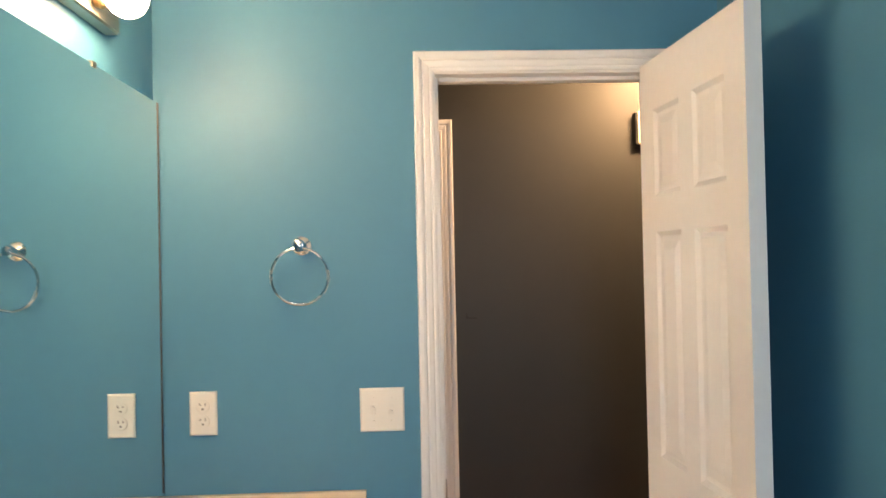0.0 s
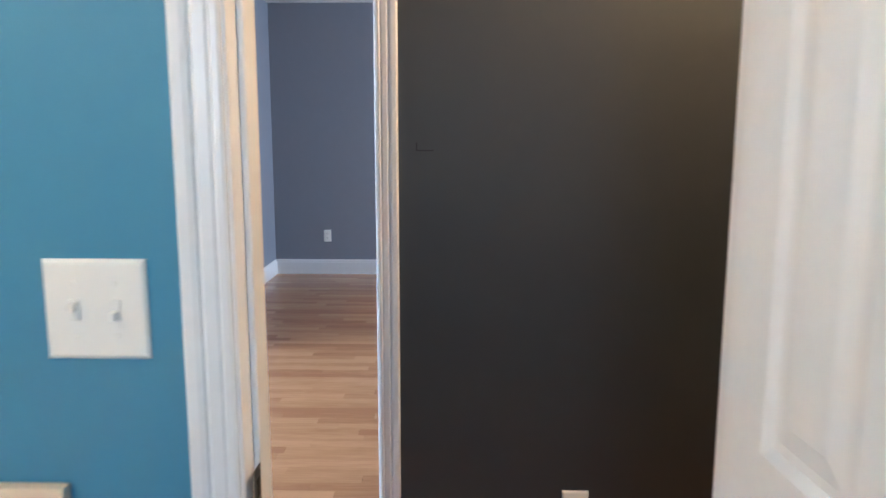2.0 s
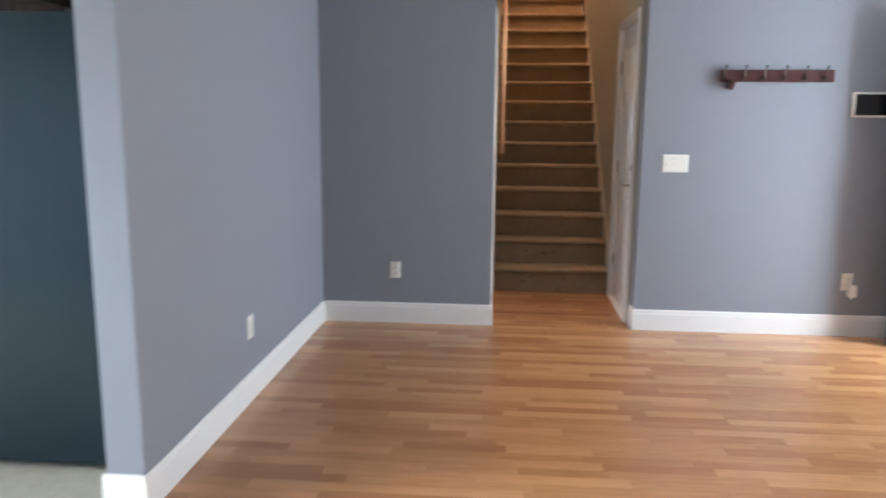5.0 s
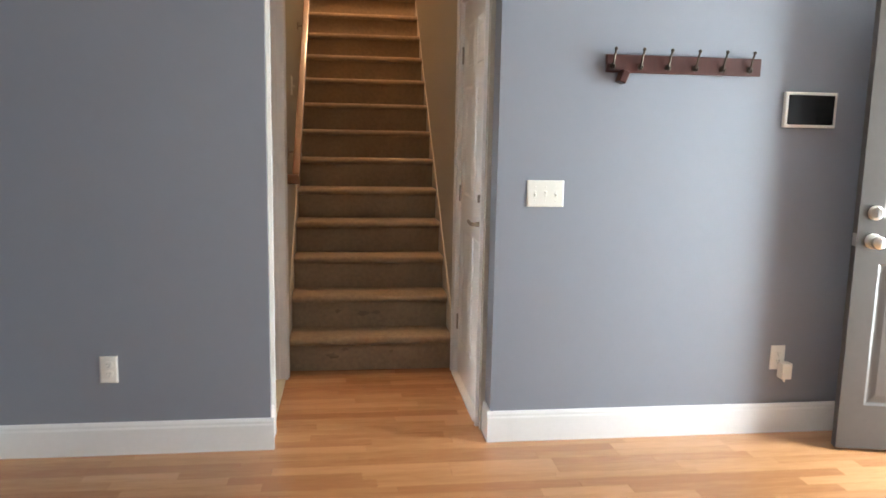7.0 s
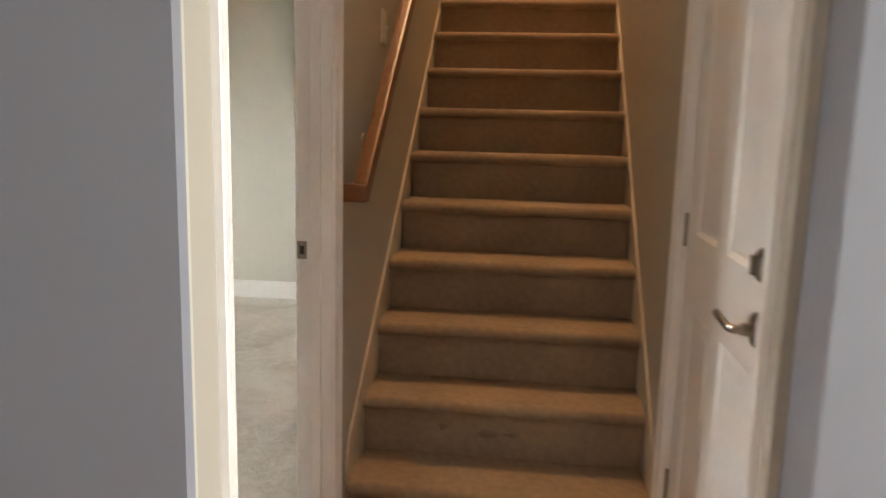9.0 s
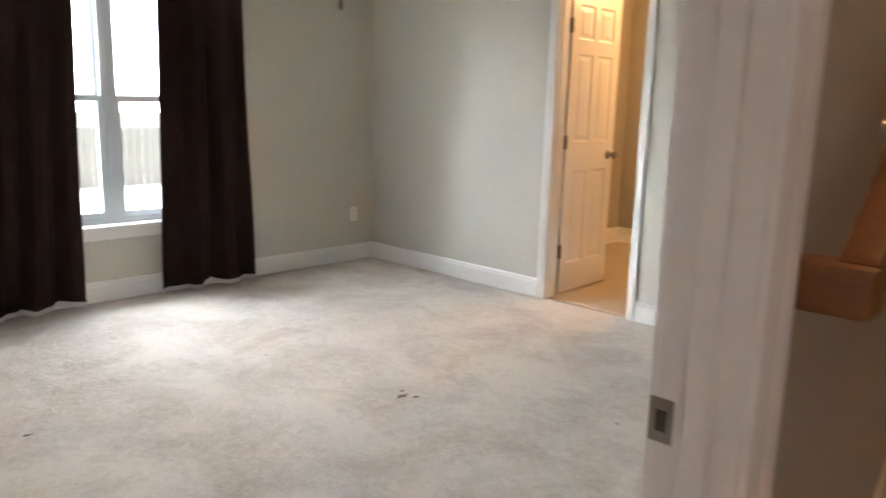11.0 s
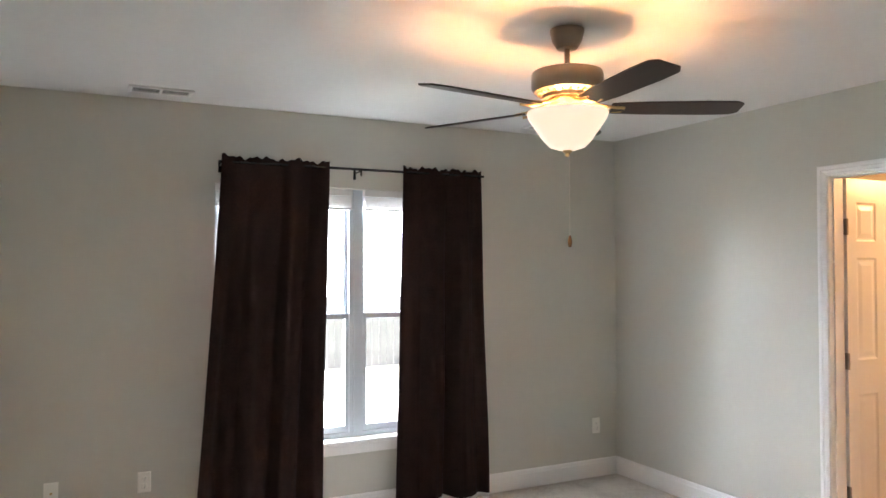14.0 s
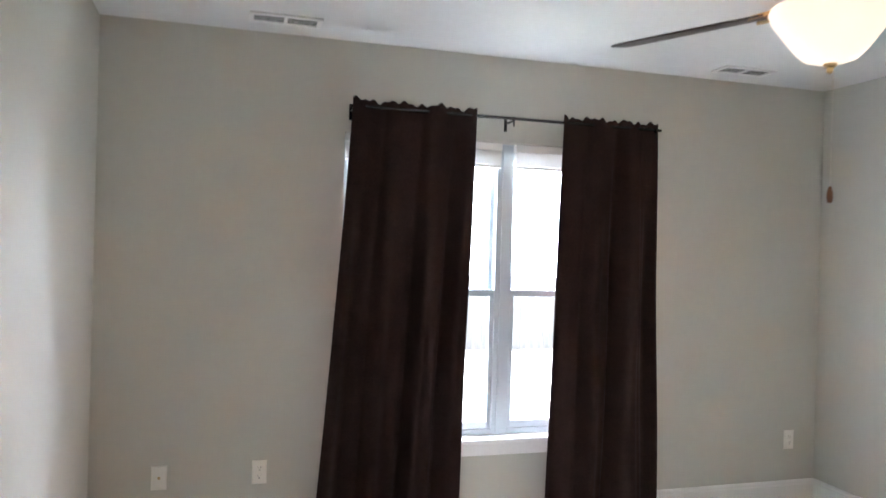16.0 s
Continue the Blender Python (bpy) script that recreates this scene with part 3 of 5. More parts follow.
# ---- bathroom things ----
CREAMTOP = material("cultured_marble", (0.78, 0.62, 0.44), 0.22, 0, 0.05, 6, (0.74, 0.57, 0.39), coat=0.3)
vanity = thing("vanity_cabinet", "white vanity cabinet against the mirror wall", "vanity")
bm = bmesh.new()
box(bm, -0.259, 0.255, -1.55, -0.004, 0.10, 0.82, 0.002)
box(bm, -0.259, 0.19, -1.55, -0.004, 0.001, 0.10)
part("body", bm, TRIM, vanity)
for y0 in (-1.53, -1.02, -0.51):
    bm = bmesh.new()
    box(bm, 0.255, 0.273, y0, y0 + 0.49, 0.14, 0.80, 0.004)
    d = part("door", bm, TRIM, vanity)
    bm = bmesh.new()
    lathe(bm, ((0.006, 0.0), (0.006, 0.012), (0.014, 0.02), (0.0, 0.026)), Matrix.Translation((0.273, y0 + 0.44, 0.7)) @ pose(0, 0, 0, 0, 90), 14)
    part("knob", bm, NICKEL, d, "", True)
top = thing("bathroom_counter", "cream cultured marble vanity top with splash", "countertop")
bm = bmesh.new()
box(bm, -0.259, 0.285, -1.57, -0.003, 0.82, 0.85, 0.006, 2)
part("slab", bm, CREAMTOP, top)
bm = bmesh.new()
box(bm, -0.243, 0.275, -0.022, -0.003, 0.851, 0.947, 0.004, 2)
part("side_splash", bm, CREAMTOP, top)
bm = bmesh.new()
box(bm, -0.259, -0.243, -1.57, -0.003, 0.851, 0.947, 0.004, 2)
part("back_splash", bm, CREAMTOP, top)
MIRROR = material("mirror_silver", (0.86, 0.92, 0.90), 0.015, 1.0)
mirror = thing("wall_mirror", "large frameless mirror over the vanity", "mirror")
bm = bmesh.new()
box(bm, -0.2585, -0.2475, -2.0, -0.006, 0.955, 1.965, 0.001)
part("glass", bm, MIRROR, mirror)
for y in (-1.5, -0.4):
    bm = bmesh.new()
    box(bm, -0.2595, -0.2455, y, y + 0.02, 1.958, 1.97)
    part("clip", bm, NICKEL, mirror, "small metal mirror clip")
# thin dark strip between the mirror's end and the door wall
bm = bmesh.new()
box(bm, -0.2592, -0.2455, -0.0058, -0.0035, 0.955, 1.965)
part("edge_strip", bm, BRONZE, mirror, "thin dark strip between mirror and wall")

RINGM = pose(0.117, 0.0, 1.586, 0, 0, SOUTH)
ring = thing("towel_ring", "chrome towel ring on the teal wall", "towel ring", m=RINGM)
bm = bmesh.new()
lathe(bm, ((0.0, 0.0), (0.026, 0.0), (0.026, 0.005), (0.021, 0.011), (0.012, 0.016), (0.011, 0.034), (0.016, 0.040), (0.013, 0.050), (0.0, 0.053)), pose(0, 0, 0, -90), 28)
part("mount", bm, CHROME, ring, "", True)
bm = bmesh.new()
sweep(bm, [(0.073 * math.sin(a), 0.040 + 0.004 * math.cos(a), -0.079 + 0.073 * math.cos(a)) for a in [2 * math.pi * i / 48 for i in range(48)]], 0.0042, 10, True)
part("ring", bm, CHROME, ring, "", True)

bar = thing("vanity_light", "brushed metal vanity light bar with globe bulbs", "light fixture")
bm = bmesh.new()
box(bm, -0.2595, -0.225, -1.08, -0.304, 2.05, 2.16, 0.004)
part("bar", bm, NICKEL, bar)
BULB = glowing("lit_globe_bulb", (1.0, 0.66, 0.36), 66.0)
for y in (-0.43, -0.69, -0.95):
    bm = bmesh.new()
    lathe(bm, ((0.02, 0.0), (0.024, 0.012), (0.02, 0.02), (0.015, 0.026), (0.0, 0.026)), Matrix.Translation((-0.225, y, 2.09)) @ pose(0, 0, 0, 0, 90), 20)
    sock = part("lamp_socket", bm, BRASS, bar, "", True)
    bm = bmesh.new()
    bmesh.ops.create_uvsphere(bm, u_segments=20, v_segments=12, radius=0.042)
    turn(bm, Matrix.Translation((-0.163, y, 2.09)))
    part("globe_bulb", bm, BULB, sock, "glowing amber globe bulb", True)


# ---- windows ----
GLASS = clear_glass("window_glass")
# white vinyl; its backlit blue-grey shade is put into the base colour
VINYL = material("backlit_white_window_vinyl", (0.52, 0.585, 0.62), 0.35, 0, 0, 10, (0.49, 0.55, 0.59))
MUNTIN = material("grey_muntin_bar", (0.20, 0.21, 0.22), 0.4)


def window(name, label, x, units, z0, z1, meeting, grille=(0, 0), sash=0.045):
    """Double-hung units side by side in a wall that looks east; x is the outer plane."""
    win = tagged(new(name), label, "window", kind="structure")
    for y0, y1 in units:
        bm = bmesh.new()
        for dims in ((x, x + 0.09, y0, y0 + 0.03, z0, z1), (x, x + 0.09, y1 - 0.03, y1, z0, z1), (x, x + 0.09, y0 + 0.03, y1 - 0.03, z1 - 0.03, z1), (x, x + 0.09, y0 + 0.03, y1 - 0.03, z0, z0 + 0.03)):
            box(bm, *dims, 0.002)
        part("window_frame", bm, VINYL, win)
        for low, high, xs in ((z0 + 0.031, meeting + 0.018, x + 0.05), (meeting - 0.018, z1 - 0.031, x + 0.012)):
            a, b = y0 + 0.031, y1 - 0.031
            bm = bmesh.new()
            for dims in ((a, a + sash, low, high), (b - sash, b, low, high), (a + sash, b - sash, low, low + 0.04), (a + sash, b - sash, high - 0.036, high)):
                box(bm, xs, xs + 0.034, *dims, 0.002)
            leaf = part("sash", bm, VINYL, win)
            bm = bmesh.new()
            box(bm, xs + 0.014, xs + 0.018, a + sash - 0.004, b - sash + 0.004, low + 0.036, high - 0.032)
            pane = part("pane", bm, GLASS, leaf, "clear glass pane")
            pane.visible_shadow = False
            if any(grille):
                bm = bmesh.new()
                for i in range(1, grille[0] + 1):
                    y = a + sash + (b - a - 2 * sash) * i / (grille[0] + 1)
                    box(bm, xs + 0.019, xs + 0.027, y - 0.004, y + 0.004, low + 0.04, high - 0.036)
                for i in range(1, grille[1] + 1):
                    z = low + 0.04 + (high - low - 0.076) * i / (grille[1] + 1)
                    box(bm, xs + 0.0195, xs + 0.0275, a + sash, b - sash, z - 0.008, z + 0.008)
                part("grille", bm, MUNTIN, leaf, "slim grey grille bars")
    return win


kw = window("window_kitchen", "white double-hung kitchen window with grilles", WX - 0.13, [(4.341, 5.059)], 1.111, 2.059, 1.585, (0, 1))
bm = bmesh.new()
box(bm, WX - 0.04, WX + 0.03, 4.30, 5.10, 1.085, 1.1105, 0.004)
part("window_sill", bm, TRIM, kw)
bw = window("window_bedroom", "white twin double-hung bedroom window behind curtains", BX - 0.17, [(7.346, 8.224), (8.256, 9.119)], 0.471, 2.049, 1.24, (0, 0), 0.024)
bm = bmesh.new()
box(bm, BX - 0.17, BX - 0.075, 8.224, 8.256, 0.471, 2.049)
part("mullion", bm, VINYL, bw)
bm = bmesh.new()
box(bm, BX - 0.08, BX + 0.022, 7.305, 9.16, 0.445, 0.4705, 0.004)
part("window_sill", bm, TRIM, bw)
bm = bmesh.new()
box(bm, BX + 0.0005, BX + 0.014, 7.325, 9.14, 0.385, 0.445, 0.002)
part("apron", bm, TRIM, bw)
# raised blind under the head of the bedroom window
BLIND = material("white_blind_vinyl", (0.78, 0.77, 0.74), 0.5, 0, 0, 15, (0.74, 0.73, 0.70))
for y0, y1 in ((7.355, 8.20), (8.28, 9.11)):
    blind = thing("window_blind", "raised white slatted blind at the window head", "blind", "bedroom blinds")
    bm = bmesh.new()
    box(bm, BX - 0.072, BX - 0.03, y0, y1, 2.005, 2.047, 0.002)
    part("headrail", bm, BLIND, blind)
    for i in range(9):
        bm = bmesh.new()
        box(bm, BX - 0.074, BX - 0.026, y0 + 0.004, y1 - 0.004, 1.935 + i * 0.0075, 1.939 + i * 0.0075)
        part("slat", bm, BLIND, blind)
    bm = bmesh.new()
    box(bm, BX - 0.072, BX - 0.028, y0 + 0.004, y1 - 0.004, 1.916, 1.931, 0.003)
    part("bottom_rail", bm, BLIND, blind)

# ---- kitchen ----
ESPRESSO = material("espresso_stained_wood", (0.026, 0.0085, 0.006), 0.36, 0, 0.08, 5, (0.012, 0.0042, 0.0032), 0.06, 60, (1, 1, 6), coat=0.12, spec=0.35)
ENDPANEL = material("dark_laminate_end_panel", (0.044, 0.026, 0.020), 0.36, 0, 0.06, 3, (0.034, 0.020, 0.0155))
STEEL = material("brushed_steel", (0.42, 0.39, 0.34), 0.34, 1.0, 0.06, 30, (0.37, 0.34, 0.30), stretch=(1, 1, 12))
BLACK = material("black_gloss_plastic", (0.012, 0.012, 0.013), 0.22)
COUNTER = material("grey_stone_laminate", (0.46, 0.43, 0.37), 0.22, 0, 0.06, 7, (0.13, 0.12, 0.105), coat=0.4)
EDGE = material("pale_worktop_edge", (0.55, 0.53, 0.48), 0.3, 0, 0.05, 12, (0.42, 0.40, 0.36))


def shaker(bm, axis, a0, a1, z0, z1, p, n):
    """A framed door or drawer front, one piece, on the plane p that looks along n."""
    r = min(0.055, (z1 - z0) * 0.28, (a1 - a0) * 0.3)
    steps = [(0.0, 0.0), (0.0, 0.016), (0.002, 0.018), (r, 0.018), (r + 0.003, 0.008)]
    if z1 - z0 > 0.3:
        steps += [(r + 0.022, 0.008), (r + 0.034, 0.014)]
    rings = []
    for inset, d in steps:
        ring4 = []
        for s, z in ((a0 + inset, z0 + inset), (a1 - inset, z0 + inset), (a1 - inset, z1 - inset), (a0 + inset, z1 - inset)):
            ring4.append(bm.verts.new((s, p + n * d, z) if axis == "x" else (p + n * d, s, z)))
        rings.append(ring4)
    for a, b in zip(rings, rings[1:]):
        for i in range(4):
            bm.faces.new((a[i], a[(i + 1) % 4], b[(i + 1) % 4], b[i]))
    bm.faces.new(rings[0])
    bm.faces.new(rings[-1])


def bar_pull(parent, p0, p1, out):
    p0, p1, out = Vector(p0), Vector(p1), Vector(out)
    bm = bmesh.new()
    sweep(bm, [p0, p0 + out, p0 + out * 1.2 + (p1 - p0) * 0.08, p1 + out * 1.2 - (p1 - p0) * 0.08, p1 + out, p1], 0.004, 8)
    part("handle", bm, SATIN, parent, "slim metal pull", True)


def cabinet(name, label, axis, a0, a1, back, front, z0, z1, fronts, toe=0.0, end=None):
    """One cabinet unit; fronts are (from, to, bottom, top, kind) along its run."""
    n = 1 if front > back else -1
    cab = thing(name, label, "cabinet", "kitchen cabinets")
    bm = bmesh.new()
    q = sorted((back + n * 0.001, front))
    box(bm, *((a0, a1, *q) if axis == "x" else (*q, a0, a1)), z0 + toe, z1, 0.001)
    if toe:
        q2 = sorted((back + n * 0.001, front - n * 0.07))
        box(bm, *((a0, a1, *q2) if axis == "x" else (*q2, a0, a1)), z0 + 0.001, z0 + toe)
    part("body", bm, ESPRESSO, cab)
    if end is not None:
        bm = bmesh.new()
        e = sorted((end, end - 0.012))
        q3 = sorted((back + n * 0.001, front))
        box(bm, *((*e, *q3) if axis == "x" else (*q3, *e)), z0 + (0.001 if toe else 0.0), z1)
        part("end_panel", bm, ENDPANEL, cab, "dark scuffed end panel")
    for s0, s1, zb, zt, what in fronts:
        bm = bmesh.new()
        shaker(bm, axis, s0 + 0.003, s1 - 0.003, zb + 0.003, zt - 0.003, front, n)
        f = part(what, bm, ESPRESSO, cab)
    return cab


FX = -3.68
cabinet("base_cabinet", "narrow espresso base cabinet at the run's end", "y", 3.392, 3.672, WX, FX, 0, 0.865, [(3.40, 3.668, 0.70, 0.855, "drawer_front"), (3.40, 3.668, 0.115, 0.695, "door")], 0.105, 3.392)
cabinet("base_cabinet", "espresso sink base with two doors", "y", 4.304, 5.20, WX, FX, 0, 0.865, [(4.31, 4.75, 0.70, 0.855, "drawer_front"), (4.755, 5.195, 0.70, 0.855, "drawer_front"), (4.31, 4.75, 0.115, 0.695, "door"), (4.755, 5.195, 0.115, 0.695, "door")], 0.105)
cabinet("base_cabinet", "espresso corner base cabinet", "y", 5.202, 6.148, WX, FX, 0, 0.865, [(5.21, 5.50, 0.115, 0.855, "door")], 0.105)
drw = cabinet("base_cabinet", "narrow espresso drawer base beside the stove", "x", FX + 0.002, -3.305, 6.15, 5.55, 0, 0.865, [(-3.62, -3.31, 0.70, 0.855, "drawer_front"), (-3.62, -3.31, 0.115, 0.695, "door")], 0.105)
bar_pull(drw, (-3.55, 5.532, 0.79), (-3.38, 5.532, 0.79), (0, -0.022, 0))
cabinet("base_cabinet", "espresso base cabinet between stove and fridge", "x", -2.54, -2.12, 6.15, 5.55, 0, 0.865, [(-2.53, -2.13, 0.115, 0.855, "door")], 0.105)
UZ0, UZ1, UD = 1.395, 2.16, 0.30
cabinet("wall_cabinet", "espresso wall cabinet with two doors beside the window", "y", 3.40, 4.165, WX, WX + UD, UZ0, UZ1, [(3.405, 3.78, UZ0 + 0.01, UZ1 - 0.01, "door"), (3.785, 4.16, UZ0 + 0.01, UZ1 - 0.01, "door")], end=3.40)
cabinet("wall_cabinet", "espresso wall cabinet beside the back corner", "y", 5.235, 5.83, WX, WX + UD, UZ0, UZ1, [(5.24, 5.54, UZ0 + 0.01, UZ1 - 0.01, "door"), (5.54, 5.83, UZ0 + 0.01, UZ1 - 0.01, "door")], end=5.235)
cabinet("wall_cabinet", "espresso wall cabinet on the back wall", "x", WX + 0.002, -3.305, 6.15, 5.835, UZ0, UZ1, [(-3.95, -3.63, UZ0 + 0.01, UZ1 - 0.01, "door"), (-3.63, -3.31, UZ0 + 0.01, UZ1 - 0.01, "door")])
cabinet("wall_cabinet", "short espresso cabinet over the stove", "x", -3.30, -2.54, 6.15, 5.835, 1.76, UZ1, [(-3.295, -2.92, 1.77, UZ1 - 0.01, "door"), (-2.92, -2.545, 1.77, UZ1 - 0.01, "door")])
cabinet("wall_cabinet", "espresso wall cabinet on the back wall", "x", -2.535, -1.15, 6.15, 5.835, UZ0, UZ1, [(-2.53, -2.07, UZ0 + 0.01, UZ1 - 0.01, "door"), (-2.07, -1.61, UZ0 + 0.01, UZ1 - 0.01, "door"), (-1.61, -1.155, UZ0 + 0.01, UZ1 - 0.01, "door")])
cabinet("wall_cabinet", "espresso bridge cabinet over the fridge", "y", 4.0, 4.90, -1.147, -1.55, 1.80, UZ1, [(4.005, 4.45, 1.81, UZ1 - 0.01, "door"), (4.45, 4.895, 1.81, UZ1 - 0.01, "door")])
# paint scuffs on the end panel
for y_, z_, w_ in ((-4.13, 0.545, 0.05), (-4.05, 0.54, 0.10), (-4.14, 0.50, 0.03), (-4.08, 0.495, 0.08), (-4.12, 0.40, 0.03), (-4.0, 0.375, 0.10)):
    bm = bmesh.new()
    box(bm, y_ - w_ / 2, y_ + w_ / 2, 3.3785, 3.3798, z_ - 0.005, z_ + 0.005)
    turn(bm, Matrix.Translation((y_, 0, z_)) @ pose(0, 0, 0, 0, random.uniform(-2, 9)) @ Matrix.Translation((-y_, 0, -z_)))
    tagged(finish("paint_scuff", bm, TRIM), "white paint scuff on the dark end panel", "scuff", "paint scuffs")

worktop = thing("worktop", "grey stone-look laminate worktop with pale edge", "worktop")
SY0, SY1, SX0, SX1 = 4.40, 5.12, -4.16, -3.74
bm = bmesh.new()
for dims in ((WX + 0.001, -3.655, 3.355, SY0), (WX + 0.001, -3.655, SY1, 6.148), (WX + 0.001, SX0, SY0, SY1), (SX1, -3.655, SY0, SY1), (-3.655, -3.305, 5.53, 6.148)):
    box(bm, *dims, 0.868, 0.905)
part("top", bm, COUNTER, worktop)
bm = bmesh.new()
box(bm, -3.655, -3.650, 3.355, 5.525, 0.866, 0.907, 0.001)
box(bm, WX + 0.001, -3.650, 3.350, 3.355, 0.866, 0.907, 0.001)
box(bm, -3.650, -3.305, 5.525, 5.53, 0.866, 0.907, 0.001)
part("front_edge", bm, EDGE, worktop, "pale laminate edge")
SPLASH = material("grey_stone_laminate_splash", (0.26, 0.235, 0.20), 0.3, 0, 0.06, 6, (0.10, 0.088, 0.075))
bm = bmesh.new()
box(bm, WX + 0.001, WX + 0.02, 3.355, 6.129, 0.906, 1.045, 0.002)
box(bm, WX + 0.001, -3.305, 6.129, 6.149, 0.906, 1.045, 0.002)
part("backsplash", bm, SPLASH, worktop, "mottled grey-brown backsplash")
bm = bmesh.new()
box(bm, -2.545, -2.115, 5.53, 6.148, 0.868, 0.905)
part("top", bm, COUNTER, worktop)

SINKSTEEL = material("satin_sink_steel", (0.62, 0.62, 0.60), 0.25, 1.0, 0.05, 30, (0.56, 0.56, 0.54))
sink = thing("kitchen_sink", "stainless double-bowl sink set in the worktop", "sink")
bm = bmesh.new()
mid = (SY0 + SY1) / 2
for dims in ((SX0 - 0.012, SX0 + 0.03, SY0 - 0.012, SY1 + 0.012), (SX1 - 0.02, SX1 + 0.012, SY0 - 0.012, SY1 + 0.012), (SX0 + 0.03, SX1 - 0.02, SY0 - 0.012, SY0 + 0.02), (SX0 + 0.03, SX1 - 0.02, SY1 - 0.02, SY1 + 0.012), (SX0 + 0.03, SX1 - 0.02, mid - 0.015, mid + 0.015)):
    box(bm, *dims, 0.9055, 0.912, 0.002)
part("rim", bm, SINKSTEEL, sink)
for y0, y1 in ((SY0 + 0.02, mid - 0.015), (mid + 0.015, SY1 - 0.02)):
    bm = bmesh.new()
    rings = []
    for inset, z in ((0.0, 0.907), (0.008, 0.80), (0.03, 0.75), (0.09, 0.745)):
        rings.append([bm.verts.new(c) for c in ((SX0 + 0.03 + inset, y0 + inset, z), (SX1 - 0.02 - inset, y0 + inset, z), (SX1 - 0.02 - inset, y1 - inset, z), (SX0 + 0.03 + inset, y1 - inset, z))])
    for a, b in zip(rings, rings[1:]):
        for i in range(4):
            bm.faces.new((a[i], a[(i + 1) % 4], b[(i + 1) % 4], b[i]))
    bm.faces.new(rings[-1])
    part("bowl", bm, SINKSTEEL, sink)
tap = thing("kitchen_faucet", "chrome gooseneck kitchen faucet behind the sink", "faucet", m=pose(-4.18, 4.72, 0.912))
bm = bmesh.new()
box(bm, -0.028, 0.028, -0.12, 0.12, 0.0, 0.012, 0.005, 2)
part("base_plate", bm, CHROME, tap)
bm = bmesh.new()
sweep(bm, [(0, 0, 0.01), (0, 0, 0.10), (0.01, 0, 0.16), (0.05, 0, 0.20), (0.11, 0, 0.205), (0.16, 0, 0.18), (0.175, 0, 0.15)], 0.013, 12)
part("spout", bm, CHROME, tap, "", True)
bm = bmesh.new()
tube(bm, 0.022, 0.018, 0.06, Matrix.Translation((0, 0.09, 0.01)))
sweep(bm, [(0, 0.09, 0.06), (0.02, 0.10, 0.085), (0.05, 0.12, 0.12)], 0.007, 8)
part("side_handle", bm, CHROME, tap, "", True)

dw = thing("dishwasher", "stainless dishwasher with black control panel", "dishwasher")
bm = bmesh.new()
box(bm, WX + 0.05, FX - 0.002, 3.676, 4.30, 0.10, 0.862)
part("body", bm, BLACK, dw)
bm = bmesh.new()
box(bm, FX - 0.001, FX + 0.024, 3.68, 4.297, 0.125, 0.752, 0.004, 2)
part("door", bm, STEEL, dw, "brushed stainless door")
bm = bmesh.new()
box(bm, FX - 0.001, FX + 0.026, 3.68, 4.297, 0.756, 0.858, 0.006, 2)
cp = part("control_panel", bm, BLACK, dw, "black control panel")
bm = bmesh.new()
sweep(bm, [(FX + 0.03, 3.89, 0.80), (FX + 0.034, 3.94, 0.79), (FX + 0.035, 3.99, 0.787), (FX + 0.034, 4.04, 0.79), (FX + 0.03, 4.09, 0.80)], 0.006, 8)
part("handle_lip", bm, STEEL, cp, "", True)
bm = bmesh.new()
lathe(bm, ((0.014, 0), (0.014, 0.003), (0, 0.004)), Matrix.Translation((FX + 0.0255, 4.24, 0.83)) @ pose(0, 0, 0, 0, 90), 16)
part("badge", bm, PLASTIC, cp, "small pale round badge")
bm = bmesh.new()
box(bm, WX + 0.05, FX - 0.06, 3.676, 4.30, 0.002, 0.10)
part("toe_kick", bm, BLACK, dw)

stove = thing("stove", "stainless and black range beside the cabinets", "stove")
bm = bmesh.new()
box(bm, -3.30, -2.55, 5.55, 6.13, 0.03, 0.90, 0.003)
part("body", bm, BLACK, stove)
bm = bmesh.new()
box(bm, -3.295, -2.555, 5.505, 5.55, 0.24, 0.74, 0.006, 2)
od = part("oven_door", bm, STEEL, stove, "stainless oven door")
bm = bmesh.new()
sweep(bm, [(-3.24, 5.505, 0.70), (-3.24, 5.46, 0.70), (-2.61, 5.46, 0.70), (-2.61, 5.505, 0.70)], 0.011, 10)
part("oven_handle", bm, SATIN, od, "", True)
bm = bmesh.new()
box(bm, -3.295, -2.555, 5.51, 5.55, 0.05, 0.225, 0.005)
part("drawer", bm, STEEL, stove, "stainless storage drawer")
bm = bmesh.new()
box(bm, -3.298, -2.552, 5.50, 5.55, 0.76, 0.90, 0.006)
cpn = part("control_front", bm, STEEL, stove)
for x in (-3.2, -3.06, -2.92, -2.78, -2.64):
    bm = bmesh.new()
    lathe(bm, ((0.021, 0), (0.019, 0.022), (0, 0.024)), Matrix.Translation((x, 5.50, 0.83)) @ pose(0, 0, 0, 90), 16)
    part("knob", bm, BLACK, cpn, "", True)
bm = bmesh.new()
box(bm, -3.305, -2.545, 5.52, 6.145, 0.90, 0.918, 0.003)
part("cooktop", bm, BLACK, stove, "black cooktop")
bm = bmesh.new()
box(bm, -3.30, -2.55, 6.06, 6.145, 0.918, 1.08, 0.01)
part("backguard", bm, BLACK, stove)

